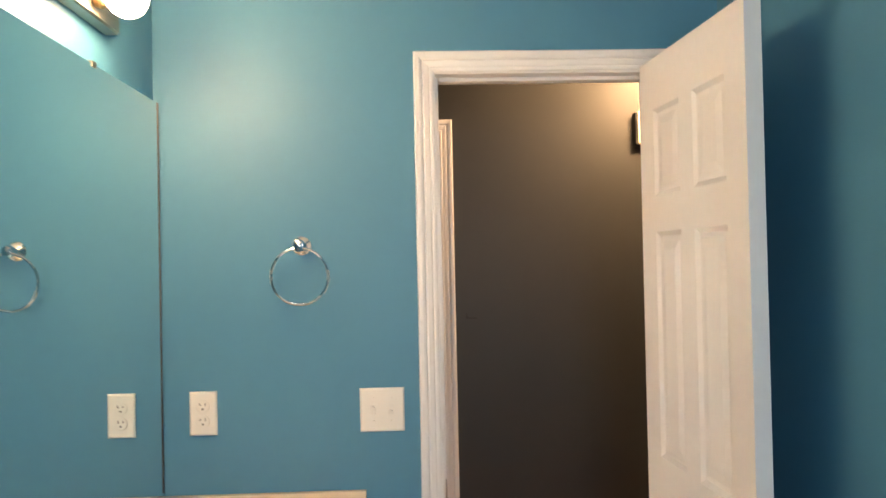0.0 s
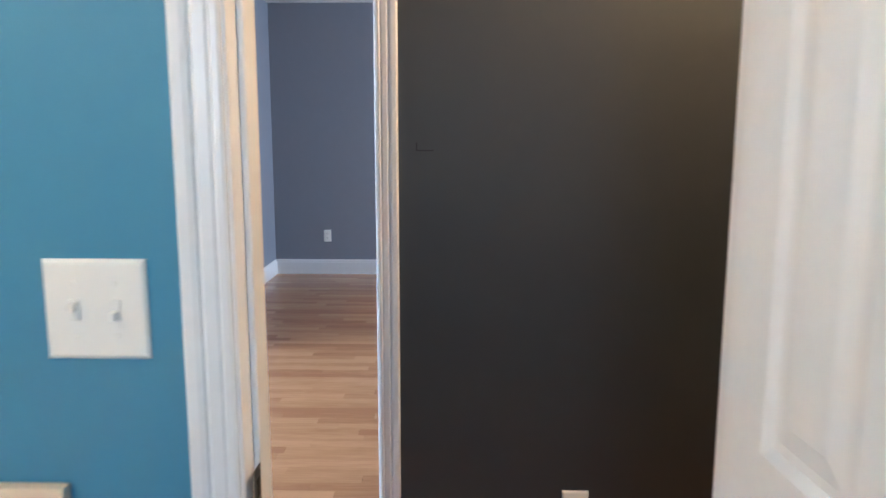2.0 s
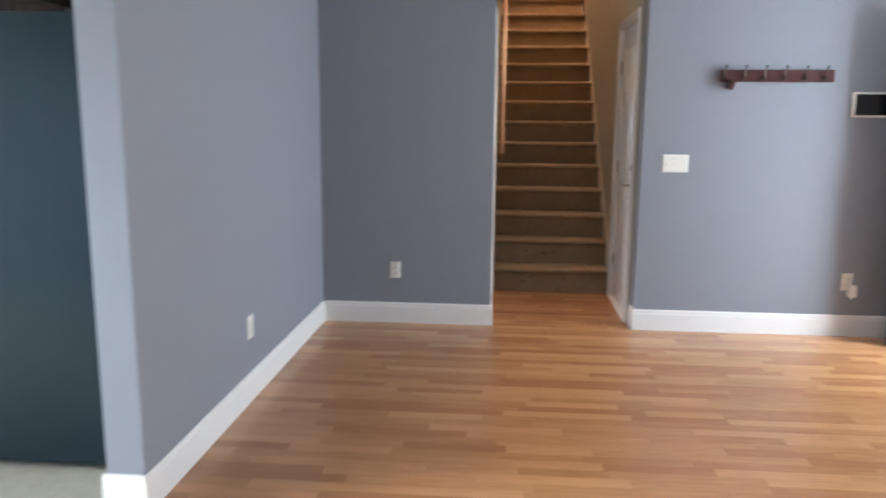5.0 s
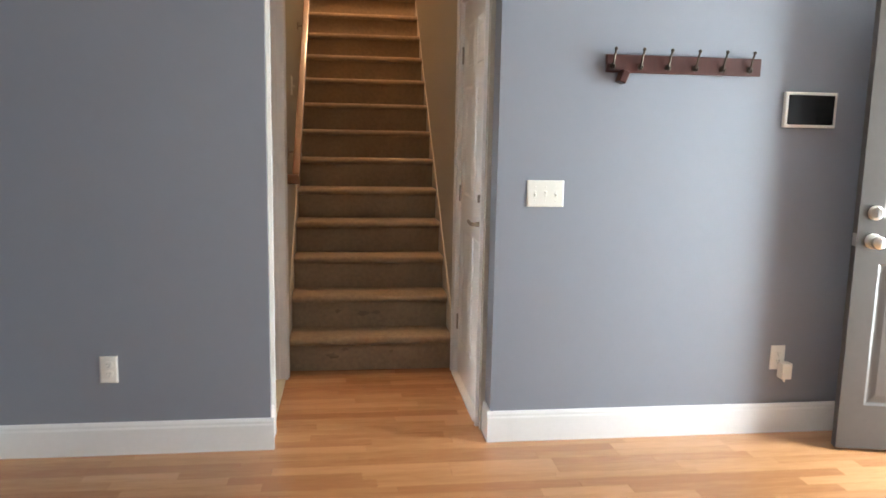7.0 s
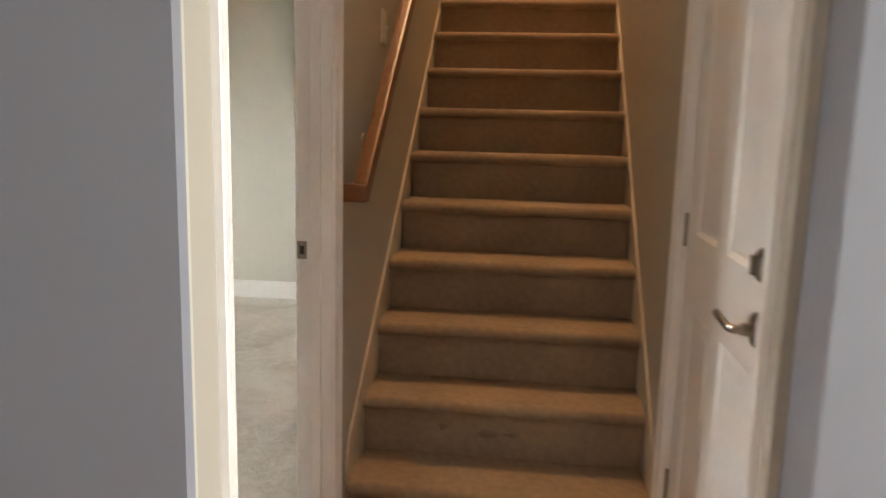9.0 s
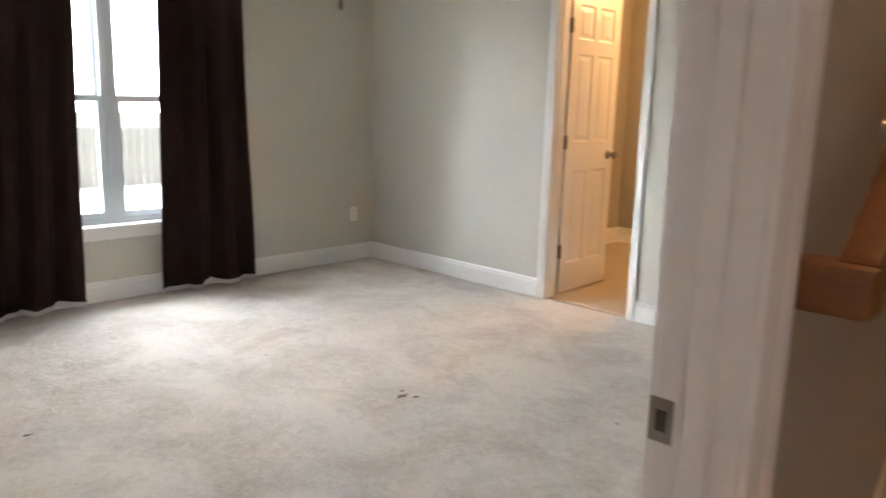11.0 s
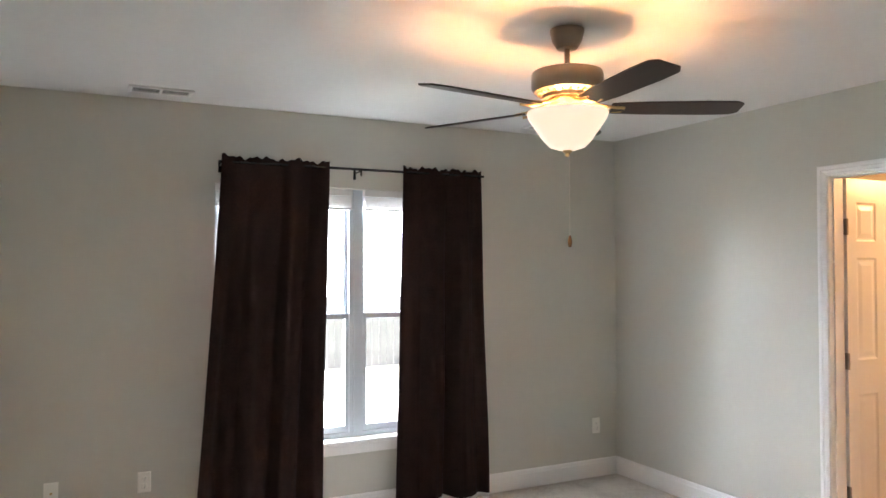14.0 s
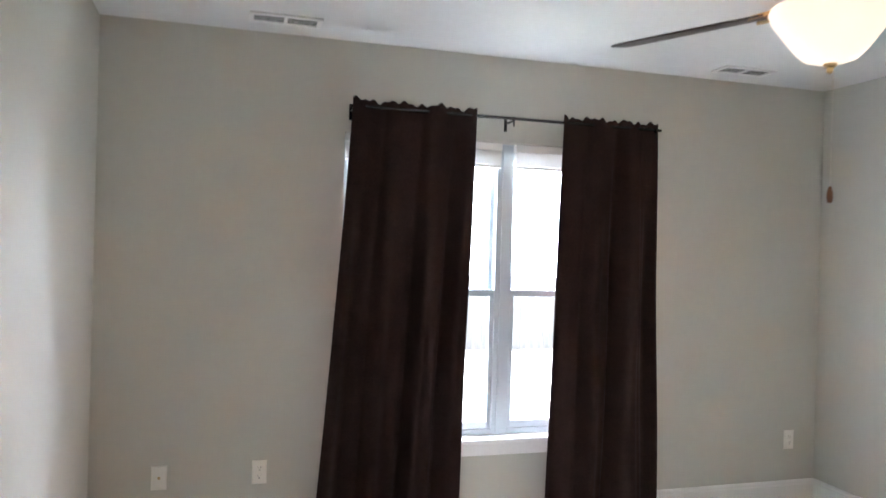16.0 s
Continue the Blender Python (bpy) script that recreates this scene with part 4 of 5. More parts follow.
FRIDGE = material("slate_blue_black_steel", (0.011, 0.024, 0.034), 0.22, 0.3, 0.03, 9, (0.009, 0.020, 0.029), 0.02, 500)
# steel doors; the window's reflection is painted in as this pale colour
FDOOR = material("fridge_door_reflection", (0.66, 0.68, 0.66), 0.35, 0.2, 0, 8, (0.62, 0.64, 0.62))
fridge = thing("refrigerator", "dark slate refrigerator, window reflection painted pale on its doors", "refrigerator", m=pose(0, -0.035, 0))
bm = bmesh.new()
box(bm, -1.985, -1.30, 3.88, 4.79, 0.03, 1.735, 0.006, 2)
part("body", bm, FRIDGE, fridge)
for y0, y1 in ((3.88, 4.29), (4.298, 4.79)):
    bm = bmesh.new()
    box(bm, -2.045, -1.992, y0, y1, 0.075, 1.745, 0.012, 3)
    d = part("door", bm, FDOOR, fridge, "steel fridge door painted pale for the window's reflection")
    bm = bmesh.new()
    yh = 4.26 if y0 < 4 else 4.37
    sweep(bm, [(-2.045, yh, 0.55), (-2.09, yh, 0.58), (-2.09, yh, 1.42), (-2.045, yh, 1.45)], 0.012, 10)
    part("handle", bm, SATIN, d, "", True)
    bm = bmesh.new()
    box(bm, -2.06, -1.90, (3.915 if y0 < 4 else 4.69), (4.02 if y0 < 4 else 4.795), 1.746, 1.768, 0.008, 2)
    part("hinge_cover", bm, SLOT, fridge, "dark hinge cover")
bm = bmesh.new()
box(bm, -2.03, -1.99, 3.91, 4.80, 0.012, 0.072, 0.004)
part("toe_grille", bm, BLACK, fridge)
for x in (-1.9, -1.4):
    for y in (3.96, 4.75):
        bm = bmesh.new()
        tube(bm, 0.02, 0.02, 0.03, Matrix.Translation((x, y, 0.0005)), 14)
        part("foot", bm, BLACK, fridge)

pend = thing("pendant_light", "white glass pendant lamp over the kitchen sink", "pendant lamp", m=pose(-4.0, 4.74, -0.03))
bm = bmesh.new()
lathe(bm, ((0.055, H + 0.0295), (0.055, H + 0.01), (0.0, H + 0.008)), segments=20)
part("ceiling_rose", bm, NICKEL, pend, "", True)
bm = bmesh.new()
tube(bm, 0.005, 0.005, H + 0.01 - 2.03, Matrix.Translation((0, 0, 2.03)), 10)
part("stem", bm, NICKEL, pend)
SHADE = material("opal_glass", (0.80, 0.80, 0.78), 0.25, 0, 0, 10, (0.78, 0.78, 0.76))
bm = bmesh.new()
lathe(bm, ((0.022, 2.05), (0.03, 2.03), (0.07, 1.99), (0.095, 1.93), (0.10, 1.905), (0.096, 1.905), (0.066, 1.985), (0.02, 2.025)), segments=28)
part("shade", bm, SHADE, pend, "white glass shade", True)

# ---- coat rack and wall panel ----
MAHOG = material("mahogany_stain", (0.075, 0.022, 0.016), 0.4, 0, 0.08, 6, (0.045, 0.013, 0.01), 0.1, 60, (8, 1, 1))
rack = thing("coat_rack", "dark red wooden coat rack with six metal hooks", "coat rack", m=pose(1.889, 6.15, 1.66, 0, 0, SOUTH))
bm = bmesh.new()
box(bm, -0.345, 0.345, 0.0, 0.02, -0.037, 0.037, 0.003)
part("board", bm, MAHOG, rack)
for i in range(6):
    x = -0.29 + i * 0.122
    bm = bmesh.new()
    lathe(bm, ((0.014, 0.0), (0.014, 0.004), (0.0, 0.006)), Matrix.Translation((x, 0.02, -0.012)) @ pose(0, 0, 0, -90), 14)
    sweep(bm, [(x, 0.024, -0.012), (x, 0.034, 0.004), (x, 0.040, 0.024), (x, 0.049, 0.040), (x, 0.056, 0.052)], 0.0042, 8)
    bmesh.ops.create_uvsphere(bm, u_segments=10, v_segments=6, radius=0.008, matrix=Matrix.Translation((x, 0.057, 0.056)))
    sweep(bm, [(x, 0.024, -0.014), (x, 0.040, -0.020), (x, 0.046, -0.008)], 0.0042, 8)
    part("hook", bm, BRONZE, rack, "dark metal double hook", True)
bm = bmesh.new()
box(bm, 0.258, 0.290, 0.002, 0.06, -0.082, -0.028, 0.004)
turn(bm, Matrix.Translation((0.277, 0, -0.046)) @ pose(0, 0, 0, 0, -20) @ Matrix.Translation((-0.277, 0, 0.046)))
part("loose_bracket", bm, MAHOG, rack, "dark bracket under the board")

panel = thing("wall_control_panel", "white framed touch panel with black screen", "control panel", m=pose(2.481, 6.15, 1.487, 0, 0, SOUTH))
bm = bmesh.new()
box(bm, -0.122, 0.122, 0.0, 0.022, -0.077, 0.077, 0.008, 3)
part("housing", bm, PLASTIC, panel)
bm = bmesh.new()
box(bm, -0.108, 0.108, 0.0222, 0.0234, -0.064, 0.064)
part("screen", bm, BLACK, panel, "black glass screen")


# ---- stairs ----
STAIRCARPET = material("brown_stair_carpet", (0.36, 0.26, 0.17), 0.95, 0, 0, 4, (0.23, 0.165, 0.108), 0.9, 260)
RISE, RUN, Y0, STEPS = 0.1965, 0.222, 7.212, 14
SKIRT = material("pale_skirt_paint", (0.52, 0.46, 0.37), 0.4, 0, 0.05, 5, (0.48, 0.42, 0.33))
stairs = tagged(new("staircase"), "carpeted brown staircase between tan walls", "staircase", kind="structure")
me = None
for i in range(STEPS):
    if me is None:
        # riser, rounded nosing and tread in section
        prof = [(0.0, 0.0), (0.0, RISE - 0.045)]
        prof += [(-0.006, RISE - 0.043)]
        prof += [(-0.014 + 0.021 * math.cos(a), RISE - 0.021 + 0.021 * math.sin(a)) for a in [radians(d) for d in (250, 225, 200, 180, 155, 130, 105, 90)]]
        prof += [(RUN + 0.02, RISE), (RUN + 0.02, 0.0)]
        bm = bmesh.new()
        rows = []
        cols = 40
        for k in range(cols + 1):
            x = 0.1395 + (1.0655 - 0.1395) * k / cols
            w = 0.0025 * noise.noise((x * 9, 1.3, 0.2))
            rows.append([bm.verts.new((x, y + (w if 1 < j < len(prof) - 2 else 0), z + (w if 1 < j < len(prof) - 3 else 0))) for j, (y, z) in enumerate(prof)])
        for a, b in zip(rows, rows[1:]):
            for j in range(len(prof)):
                q = (j + 1) % len(prof)
                bm.faces.new((a[j], a[q], b[q], b[j]))
        bm.faces.new(rows[0])
        bm.faces.new(rows[-1])
        step = part("step", bm, STAIRCARPET, stairs, "", True)
        me = step.data
    else:
        step = new("step", me)
        step.parent = stairs
    step.location = (0, Y0 + RUN * i, RISE * i)
slab("floor_landing", STAIRCARPET, (0.13, 1.075, Y0 + RUN * STEPS, 11.8, RISE * STEPS - 0.2, RISE * STEPS), "brown carpeted landing at the head of the stairs", "floor")
for name, x0, x1 in (("stair_skirt_left", 0.1305, 0.139), ("stair_skirt_right", 1.066, 1.0745)):
    bm = bmesh.new()
    top = Y0 + RUN * STEPS
    pts = [(Y0 - 0.004, 0.0), (Y0 + RUN * 1.0, 0.0), (top, RISE * (STEPS - 1) - 0.05), (top, RISE * STEPS + 0.10), (Y0 + 0.03, RISE + 0.125), (Y0 - 0.004, 0.24)]
    a = [bm.verts.new((x0, y, z)) for y, z in pts]
    b = [bm.verts.new((x1, y, z)) for y, z in pts]
    for i in range(len(pts)):
        j = (i + 1) % len(pts)
        bm.faces.new((a[i], a[j], b[j], b[i]))
    bm.faces.new(a)
    bm.faces.new(b)
    tagged(finish(name, bm, SKIRT), "pale painted stair skirt board", "trim", kind="structure")
OAK = material("golden_oak_rail", (0.21, 0.076, 0.019), 0.35, 0, 0.08, 5, (0.14, 0.048, 0.012), 0.08, 60, (1, 8, 8), coat=0.3)
rail = thing("handrail", "varnished oak handrail on the stairwell wall", "handrail")
bm = bmesh.new()
p0, slope = Vector((0.190, 7.16, 1.105)), Vector((0, RUN, RISE)).normalized()
length = 4.3
q = Matrix.Translation(p0) @ pose(0, 0, 0, math.degrees(math.atan2(RISE, RUN)))
box(bm, -0.020, 0.020, 0.0, length, -0.027, 0.027, 0.009, 2)
turn(bm, q)
part("rail", bm, OAK, rail)
bm = bmesh.new()
box(bm, 0.1305, 0.210, 7.122, 7.178, 1.072, 1.124, 0.008, 2)
part("rail_return", bm, OAK, rail)
for d in (0.35, 1.6, 2.9, 4.0):
    c = p0 + slope * d
    bm = bmesh.new()
    lathe(bm, ((0.028, 0.0), (0.026, 0.006), (0.0, 0.008)), Matrix.Translation((0.1305, c.y, c.z - 0.10)) @ pose(0, 0, 0, 0, 90), 16)
    sweep(bm, [(0.136, c.y, c.z - 0.10), (0.175, c.y, c.z - 0.095), (0.185, c.y, c.z - 0.06), (0.185, c.y, c.z - 0.03)], 0.006, 8)
    part("bracket", bm, NICKEL, rail, "metal rail bracket", True)

# stains trodden into the two lowest steps
STAIRSTAIN = material("dark_stair_stain", (0.20, 0.143, 0.092), 0.95, 0, 0, 40, (0.27, 0.195, 0.127))
for sx, step_i, sz, sr in ((0.38, 0, 0.085, 0.03), (0.45, 0, 0.125, 0.02), (0.41, 1, 0.10, 0.022), (0.56, 1, 0.085, 0.035), (0.64, 1, 0.09, 0.028), (0.72, 0, 0.11, 0.014)):
    bm = bmesh.new()
    hub = bm.verts.new((0, -0.002, 0))
    edge = []
    for k in range(18):
        a = 2 * math.pi * k / 18
        r = sr * (0.45 + 0.9 * abs(noise.noise((math.cos(a) * 1.7 + sx * 9, math.sin(a) * 1.7, sz * 30))))
        edge.append(bm.verts.new((r * math.cos(a) * 1.3, 0, r * math.sin(a) * 0.8)))
    for k in range(18):
        bm.faces.new((edge[k], edge[(k + 1) % 18], hub))
    bm.faces.new(edge)
    ob = finish("stair_stain", bm, STAIRSTAIN)
    ob.location = (sx, Y0 + RUN * step_i - 0.0015, RISE * step_i + sz)
    tagged(ob, "dark stain on a carpeted stair riser", "stain", "stair stains")

# ---- bedroom floor ----
CARPET = bpy.data.materials.new("greige_carpet")
CARPET.use_nodes = True
nt = CARPET.node_tree
bsdf = nt.nodes["Principled BSDF"]
bsdf.inputs["Roughness"].default_value = 1.0
bsdf.inputs["Specular IOR Level"].default_value = 0.1
bsdf.inputs["Sheen Weight"].default_value = 0.25
tc = nt.nodes.new("ShaderNodeTexCoord")
patch = nt.nodes.new("ShaderNodeTexNoise")
patch.inputs["Scale"].default_value, patch.inputs["Detail"].default_value, patch.inputs["Roughness"].default_value, patch.inputs["Distortion"].default_value = 2.2, 8, 0.62, 0.6
tuft = nt.nodes.new("ShaderNodeTexNoise")
tuft.inputs["Scale"].default_value, tuft.inputs["Detail"].default_value = 140, 3
pile = nt.nodes.new("ShaderNodeTexNoise")
pile.inputs["Scale"].default_value, pile.inputs["Detail"].default_value, pile.inputs["Distortion"].default_value = 22, 5, 1.2
for n in (patch, tuft, pile):
    nt.links.new(tc.outputs["Object"], n.inputs["Vector"])


def blend(a, b, k):
    m = nt.nodes.new("ShaderNodeMath")
    m.operation = "MULTIPLY_ADD"
    m.inputs[1].default_value = k
    nt.links.new(a, m.inputs[0])
    nt.links.new(b, m.inputs[2])
    return m.outputs[0]


mixed = blend(tuft.outputs[0], blend(pile.outputs[0], patch.outputs[0], 0.45), 0.35)
ramp = nt.nodes.new("ShaderNodeValToRGB")
ramp.color_ramp.elements[0].position, ramp.color_ramp.elements[1].position = 0.70, 1.15
ramp.color_ramp.elements[0].color = (0.45, 0.405, 0.355, 1)
ramp.color_ramp.elements[1].color = (0.64, 0.595, 0.54, 1)
nt.links.new(mixed, ramp.inputs[0])
nt.links.new(ramp.outputs[0], bsdf.inputs["Base Color"])
bp = nt.nodes.new("ShaderNodeBump")
bp.inputs["Strength"].default_value, bp.inputs["Distance"].default_value = 1.0, 0.014
nt.links.new(mixed, bp.inputs["Height"])
nt.links.new(bp.outputs[0], bsdf.inputs["Normal"])
bm = bmesh.new()
nx, ny = 150, 150
grid = [[bm.verts.new((BX - 0.1 + (0.13 - BX) * i / nx, 6.19 + (BY + 0.02 - 6.19) * j / ny, 0.004 * noise.noise((i * 0.19, j * 0.19, 0.5)) + 0.003 * noise.noise((i * 0.6, j * 0.6, 3.1)) - 0.003)) for j in range(ny + 1)] for i in range(nx + 1)]
for i in range(nx):
    for j in range(ny):
        bm.faces.new((grid[i][j], grid[i + 1][j], grid[i + 1][j + 1], grid[i][j + 1]))
tagged(finish("floor_bedroom", bm, CARPET, True), "worn greige cut-pile bedroom carpet with marks", "carpet", kind="structure")
slab("floor_bedroom_base", WOODSUB, (BX - 0.2, 0.07, 6.21, BY + 0.06, -0.1, -0.012), "subfloor beneath the bedroom carpet", "floor")
STAIN = material("dark_carpet_stain", (0.15, 0.122, 0.098), 0.95)
for sx, sy, s in ((-1.853, 8.452, 0.05), (-1.897, 8.486, 0.025), (-1.807, 8.486, 0.03), (-2.52, 7.15, 0.03), (-1.55, 7.42, 0.018), (-2.7, 8.3, 0.014), (-1.05, 8.9, 0.016)):
    bm = bmesh.new()
    ring0 = []
    for k in range(14):
        a = 2 * math.pi * k / 14
        r = s * (0.35 + 0.65 * abs(noise.noise((math.cos(a) * 2.3 + sx, math.sin(a) * 2.3 + sy, s * 40))))
        ring0.append(bm.verts.new((r * math.cos(a) * 0.6, r * math.sin(a) * 1.2, 0.0)))
    top = bm.verts.new((0, 0, 0.0035))
    for k in range(14):
        bm.faces.new((ring0[k], ring0[(k + 1) % 14], top))
    bm.faces.new(ring0)
    ob = finish("carpet_stain", bm, STAIN)
    ob.location = (sx, sy, 0.001)
    tagged(ob, "small dark stain trodden into the carpet", "stain", "carpet stains")

# ---- curtains ----
CLOTH = material("dark_brown_curtain_cloth", (0.032, 0.0165, 0.0142), 0.95, 0, 0, 10, (0.019, 0.010, 0.0086), 0.25, 500, spec=0.12)
LINING = material("white_curtain_lining", (0.75, 0.74, 0.72), 0.9)
CX = BX + 0.112


def curtain(label, top, bottom, folds, seed):
    cur = thing("curtain", label, "curtain", "bedroom curtains")

    def place(u, z, back=0.0):
        v = max(0.0, min(1.0, (2.17 - z) / 2.14))
        y = (top[0] + (bottom[0] - top[0]) * v) + ((top[1] - top[0]) * (1 - v) + (bottom[1] - bottom[0]) * v) * u
        ph = 2 * math.pi * folds * (u + 0.03 * math.sin(5 * u + seed)) + seed
        amp = 0.010 + 0.026 * min(1, v * 3)
        deep = -0.036 * math.exp(-(((u - 0.57) / 0.04) ** 2)) - 0.022 * math.exp(-(((u - 0.27) / 0.028) ** 2)) - 0.018 * math.exp(-(((u - 0.83) / 0.022) ** 2))
        x = CX + deep * min(1, 0.3 + v) + amp * (math.sin(ph) + 0.35 * math.sin(2.3 * ph + 1 + seed) * min(1, v * 2)) + 0.006 * math.sin(9 * v + 11 * u + seed)
        y += 0.012 * math.sin(ph * 0.5 + 3 * v + seed) * v
        return (x - back, y, z)
    bm = bmesh.new()
    nu, nv = 110, 60
    us = [i / nu for i in range(nu + 1)]
    rows = []
    for j in range(nv + 1):
        row = []
        for u in us:
            lift = 0.018 * max(0, math.sin(2 * math.pi * 1.15 * u + seed * 2)) ** 3
            top_edge = 2.190 + 0.006 * math.sin(47 * u + seed) + 0.005 * math.sin(83 * u) + 0.005 * math.sin(19 * u + seed)
            z = 0.045 + lift + (top_edge - 0.045 - lift) * j / nv
            row.append(bm.verts.new(place(u, z)))
        rows.append(row)
    for a, b in zip(rows, rows[1:]):
        for i in range(nu):
            bm.faces.new((a[i], a[i + 1], b[i + 1], b[i]))
    cloth = part("cloth", bm, CLOTH, cur, "", True)
    sol = cloth.modifiers.new("thickness", "SOLIDIFY")
    sol.thickness = 0.003
    bm = bmesh.new()
    rows = []
    for dz in (-0.03, 0.05):
        rows.append([bm.verts.new(place(u, 0.045 + 0.018 * max(0, math.sin(2 * math.pi * 1.15 * u + seed * 2)) ** 3 + dz, 0.006)) for u in us])
    for i in range(nu):
        bm.faces.new((rows[0][i], rows[0][i + 1], rows[1][i + 1], rows[1][i]))
    lin = part("lining_hem", bm, LINING, cur, "white lining showing under the hem", True)
    sol = lin.modifiers.new("thickness", "SOLIDIFY")
    sol.thickness = 0.002


curtain("long dark brown rod-pocket curtain with pale lining", (7.36, 8.0), (7.225, 7.935), 3.3, 0.7)
curtain("narrower dark brown rod-pocket curtain with pale lining", (8.483, 9.055), (8.425, 9.10), 2.6, 2.1)
rod = thing("curtain_rod", "thin black metal curtain rod on brackets", "curtain rod")
bm = bmesh.new()
tube(bm, 0.008, 0.008, 1.73, Matrix.Translation((CX, 7.345, 2.158)) @ pose(0, 0, 0, -90), 14)
part("rod", bm, BLACK, rod)
for y in (7.37, 8.20, 9.04):
    bm = bmesh.new()
    box(bm, BX, BX + 0.004, y - 0.008, y + 0.008, 2.106, 2.176)
    box(bm, BX + 0.004, CX + 0.012, y - 0.004, y + 0.004, 2.141, 2.150)
    box(bm, CX + 0.008, CX + 0.012, y - 0.004, y + 0.004, 2.116, 2.166)
    part("bracket", bm, BLACK, rod)

# ---- ceiling fan ----
FC = (-2.18, 8.36)
WALNUT = material("dark_walnut_blade", (0.040, 0.020, 0.012), 0.45, 0, 0.08, 5, (0.024, 0.012, 0.008), 0.1, 80, (2, 14, 1))
PEWTER = material("pewter_metal", (0.30, 0.26, 0.22), 0.32, 1.0, 0.05, 30, (0.26, 0.22, 0.18))
fan = thing("ceiling_fan", "five-blade ceiling fan with lit glass bowl", "ceiling fan", m=pose(FC[0], FC[1], 0))
bm = bmesh.new()
lathe(bm, ((0.068, H - 0.0005), (0.068, H - 0.012), (0.058, H - 0.05), (0.040, H - 0.078), (0.014, H - 0.08), (0.0, H - 0.08)), segments=32)
part("canopy", bm, PEWTER, fan, "", True)
bm = bmesh.new()
tube(bm, 0.0115, 0.0115, 0.075, Matrix.Translation((0, 0, H - 0.15)), 16)
lathe(bm, ((0.018, H - 0.168), (0.02, H - 0.15), (0.014, H - 0.142), (0.0, H - 0.142)), segments=20)
part("downrod", bm, PEWTER, fan, "", True)
bm = bmesh.new()
lathe(bm, ((0.03, 2.345), (0.10, 2.34), (0.138, 2.328), (0.142, 2.315), (0.142, 2.265), (0.134, 2.25), (0.10, 2.238), (0.095, 2.225), (0.0, 2.222)), segments=40)
part("motor_housing", bm, PEWTER, fan, "", True)
for i in range(24):
    a = 2 * math.pi * i / 24
    bm = bmesh.new()
    box(bm, 0.098, 0.118, -0.004, 0.004, 2.238, 2.246, 0.001)
    turn(bm, pose(0, 0, 0, 0, 0, math.degrees(a)))
    part("vent_rib", bm, BRASS, fan)
bm = bmesh.new()
lathe(bm, ((0.07, 2.224), (0.075, 2.215), (0.06, 2.195), (0.05, 2.18), (0.0, 2.18)), segments=28)
part("switch_housing", bm, BRASS, fan, "", True)
for k in range(5):
    ang = -81 + 72 * k
    iron_m = pose(0, 0, 0, 0, 0, ang)
    bm = bmesh.new()
    sweep(bm, [iron_m @ Vector(p) for p in ((0.07, 0.018, 2.215), (0.12, 0.022, 2.194), (0.17, 0.036, 2.182), (0.22, 0.03, 2.180))], 0.006, 8)
    sweep(bm, [iron_m @ Vector(p) for p in ((0.07, -0.018, 2.215), (0.12, -0.022, 2.194), (0.17, -0.036, 2.182), (0.22, -0.03, 2.180))], 0.006, 8)
    part("blade_iron", bm, BRASS, fan, "aged brass blade iron", True)
    bm = bmesh.new()
    outline = [(0.17, -0.046), (0.30, -0.058), (0.55, -0.064), (0.655, -0.060), (0.685, -0.04), (0.685, 0.04), (0.655, 0.060), (0.55, 0.064), (0.30, 0.058), (0.17, 0.046)]
    lo = [bm.verts.new((x, y, -0.003)) for x, y in outline]
    hi = [bm.verts.new((x, y, 0.003)) for x, y in outline]
    bm.faces.new(lo)
    bm.faces.new(hi)
    for i in range(len(outline)):
        j = (i + 1) % len(outline)
        bm.faces.new((lo[i], lo[j], hi[j], hi[i]))
    turn(bm, iron_m @ Matrix.Translation((0, 0, 2.186)) @ pose(0, 0, 0, -11))
    part("blade", bm, WALNUT, fan, "dark walnut fan blade")
BOWL = glowing("lit_frosted_glass_bowl", (1.0, 0.80, 0.56), 0.24)
bm = bmesh.new()
lathe(bm, ((0.0, 2.024), (0.033, 2.026), (0.066, 2.038), (0.090, 2.063), (0.120, 2.105), (0.147, 2.143), (0.153, 2.168), (0.157, 2.173), (0.161, 2.165), (0.152, 2.140), (0.125, 2.100), (0.095, 2.058), (0.070, 2.032), (0.035, 2.020), (0.0, 2.018)), segments=40)
part("glass_bowl", bm, BOWL, fan, "glowing frosted glass bowl", True)
bm = bmesh.new()
lathe(bm, ((0.0, 2.021), (0.018, 2.018), (0.018, 2.012), (0.009, 2.006), (0.011, 1.996), (0.0, 1.990)), segments=20)
fin = part("finial", bm, BRASS, fan, "", True)
bm = bmesh.new()
tube(bm, 0.0012, 0.0012, 0.33, Matrix.Translation((0.012, 0, 1.67)), 6)
chain = part("pull_chain", bm, SATIN, fan)
bm = bmesh.new()
lathe(bm, ((0.0, 1.682), (0.004, 1.68), (0.0085, 1.662), (0.009, 1.65), (0.006, 1.636), (0.0, 1.634)), Matrix.Translation((0.012, 0, 0)), 16)
part("pull_fob", bm, OAK, chain, "turned wooden pull fob", True)


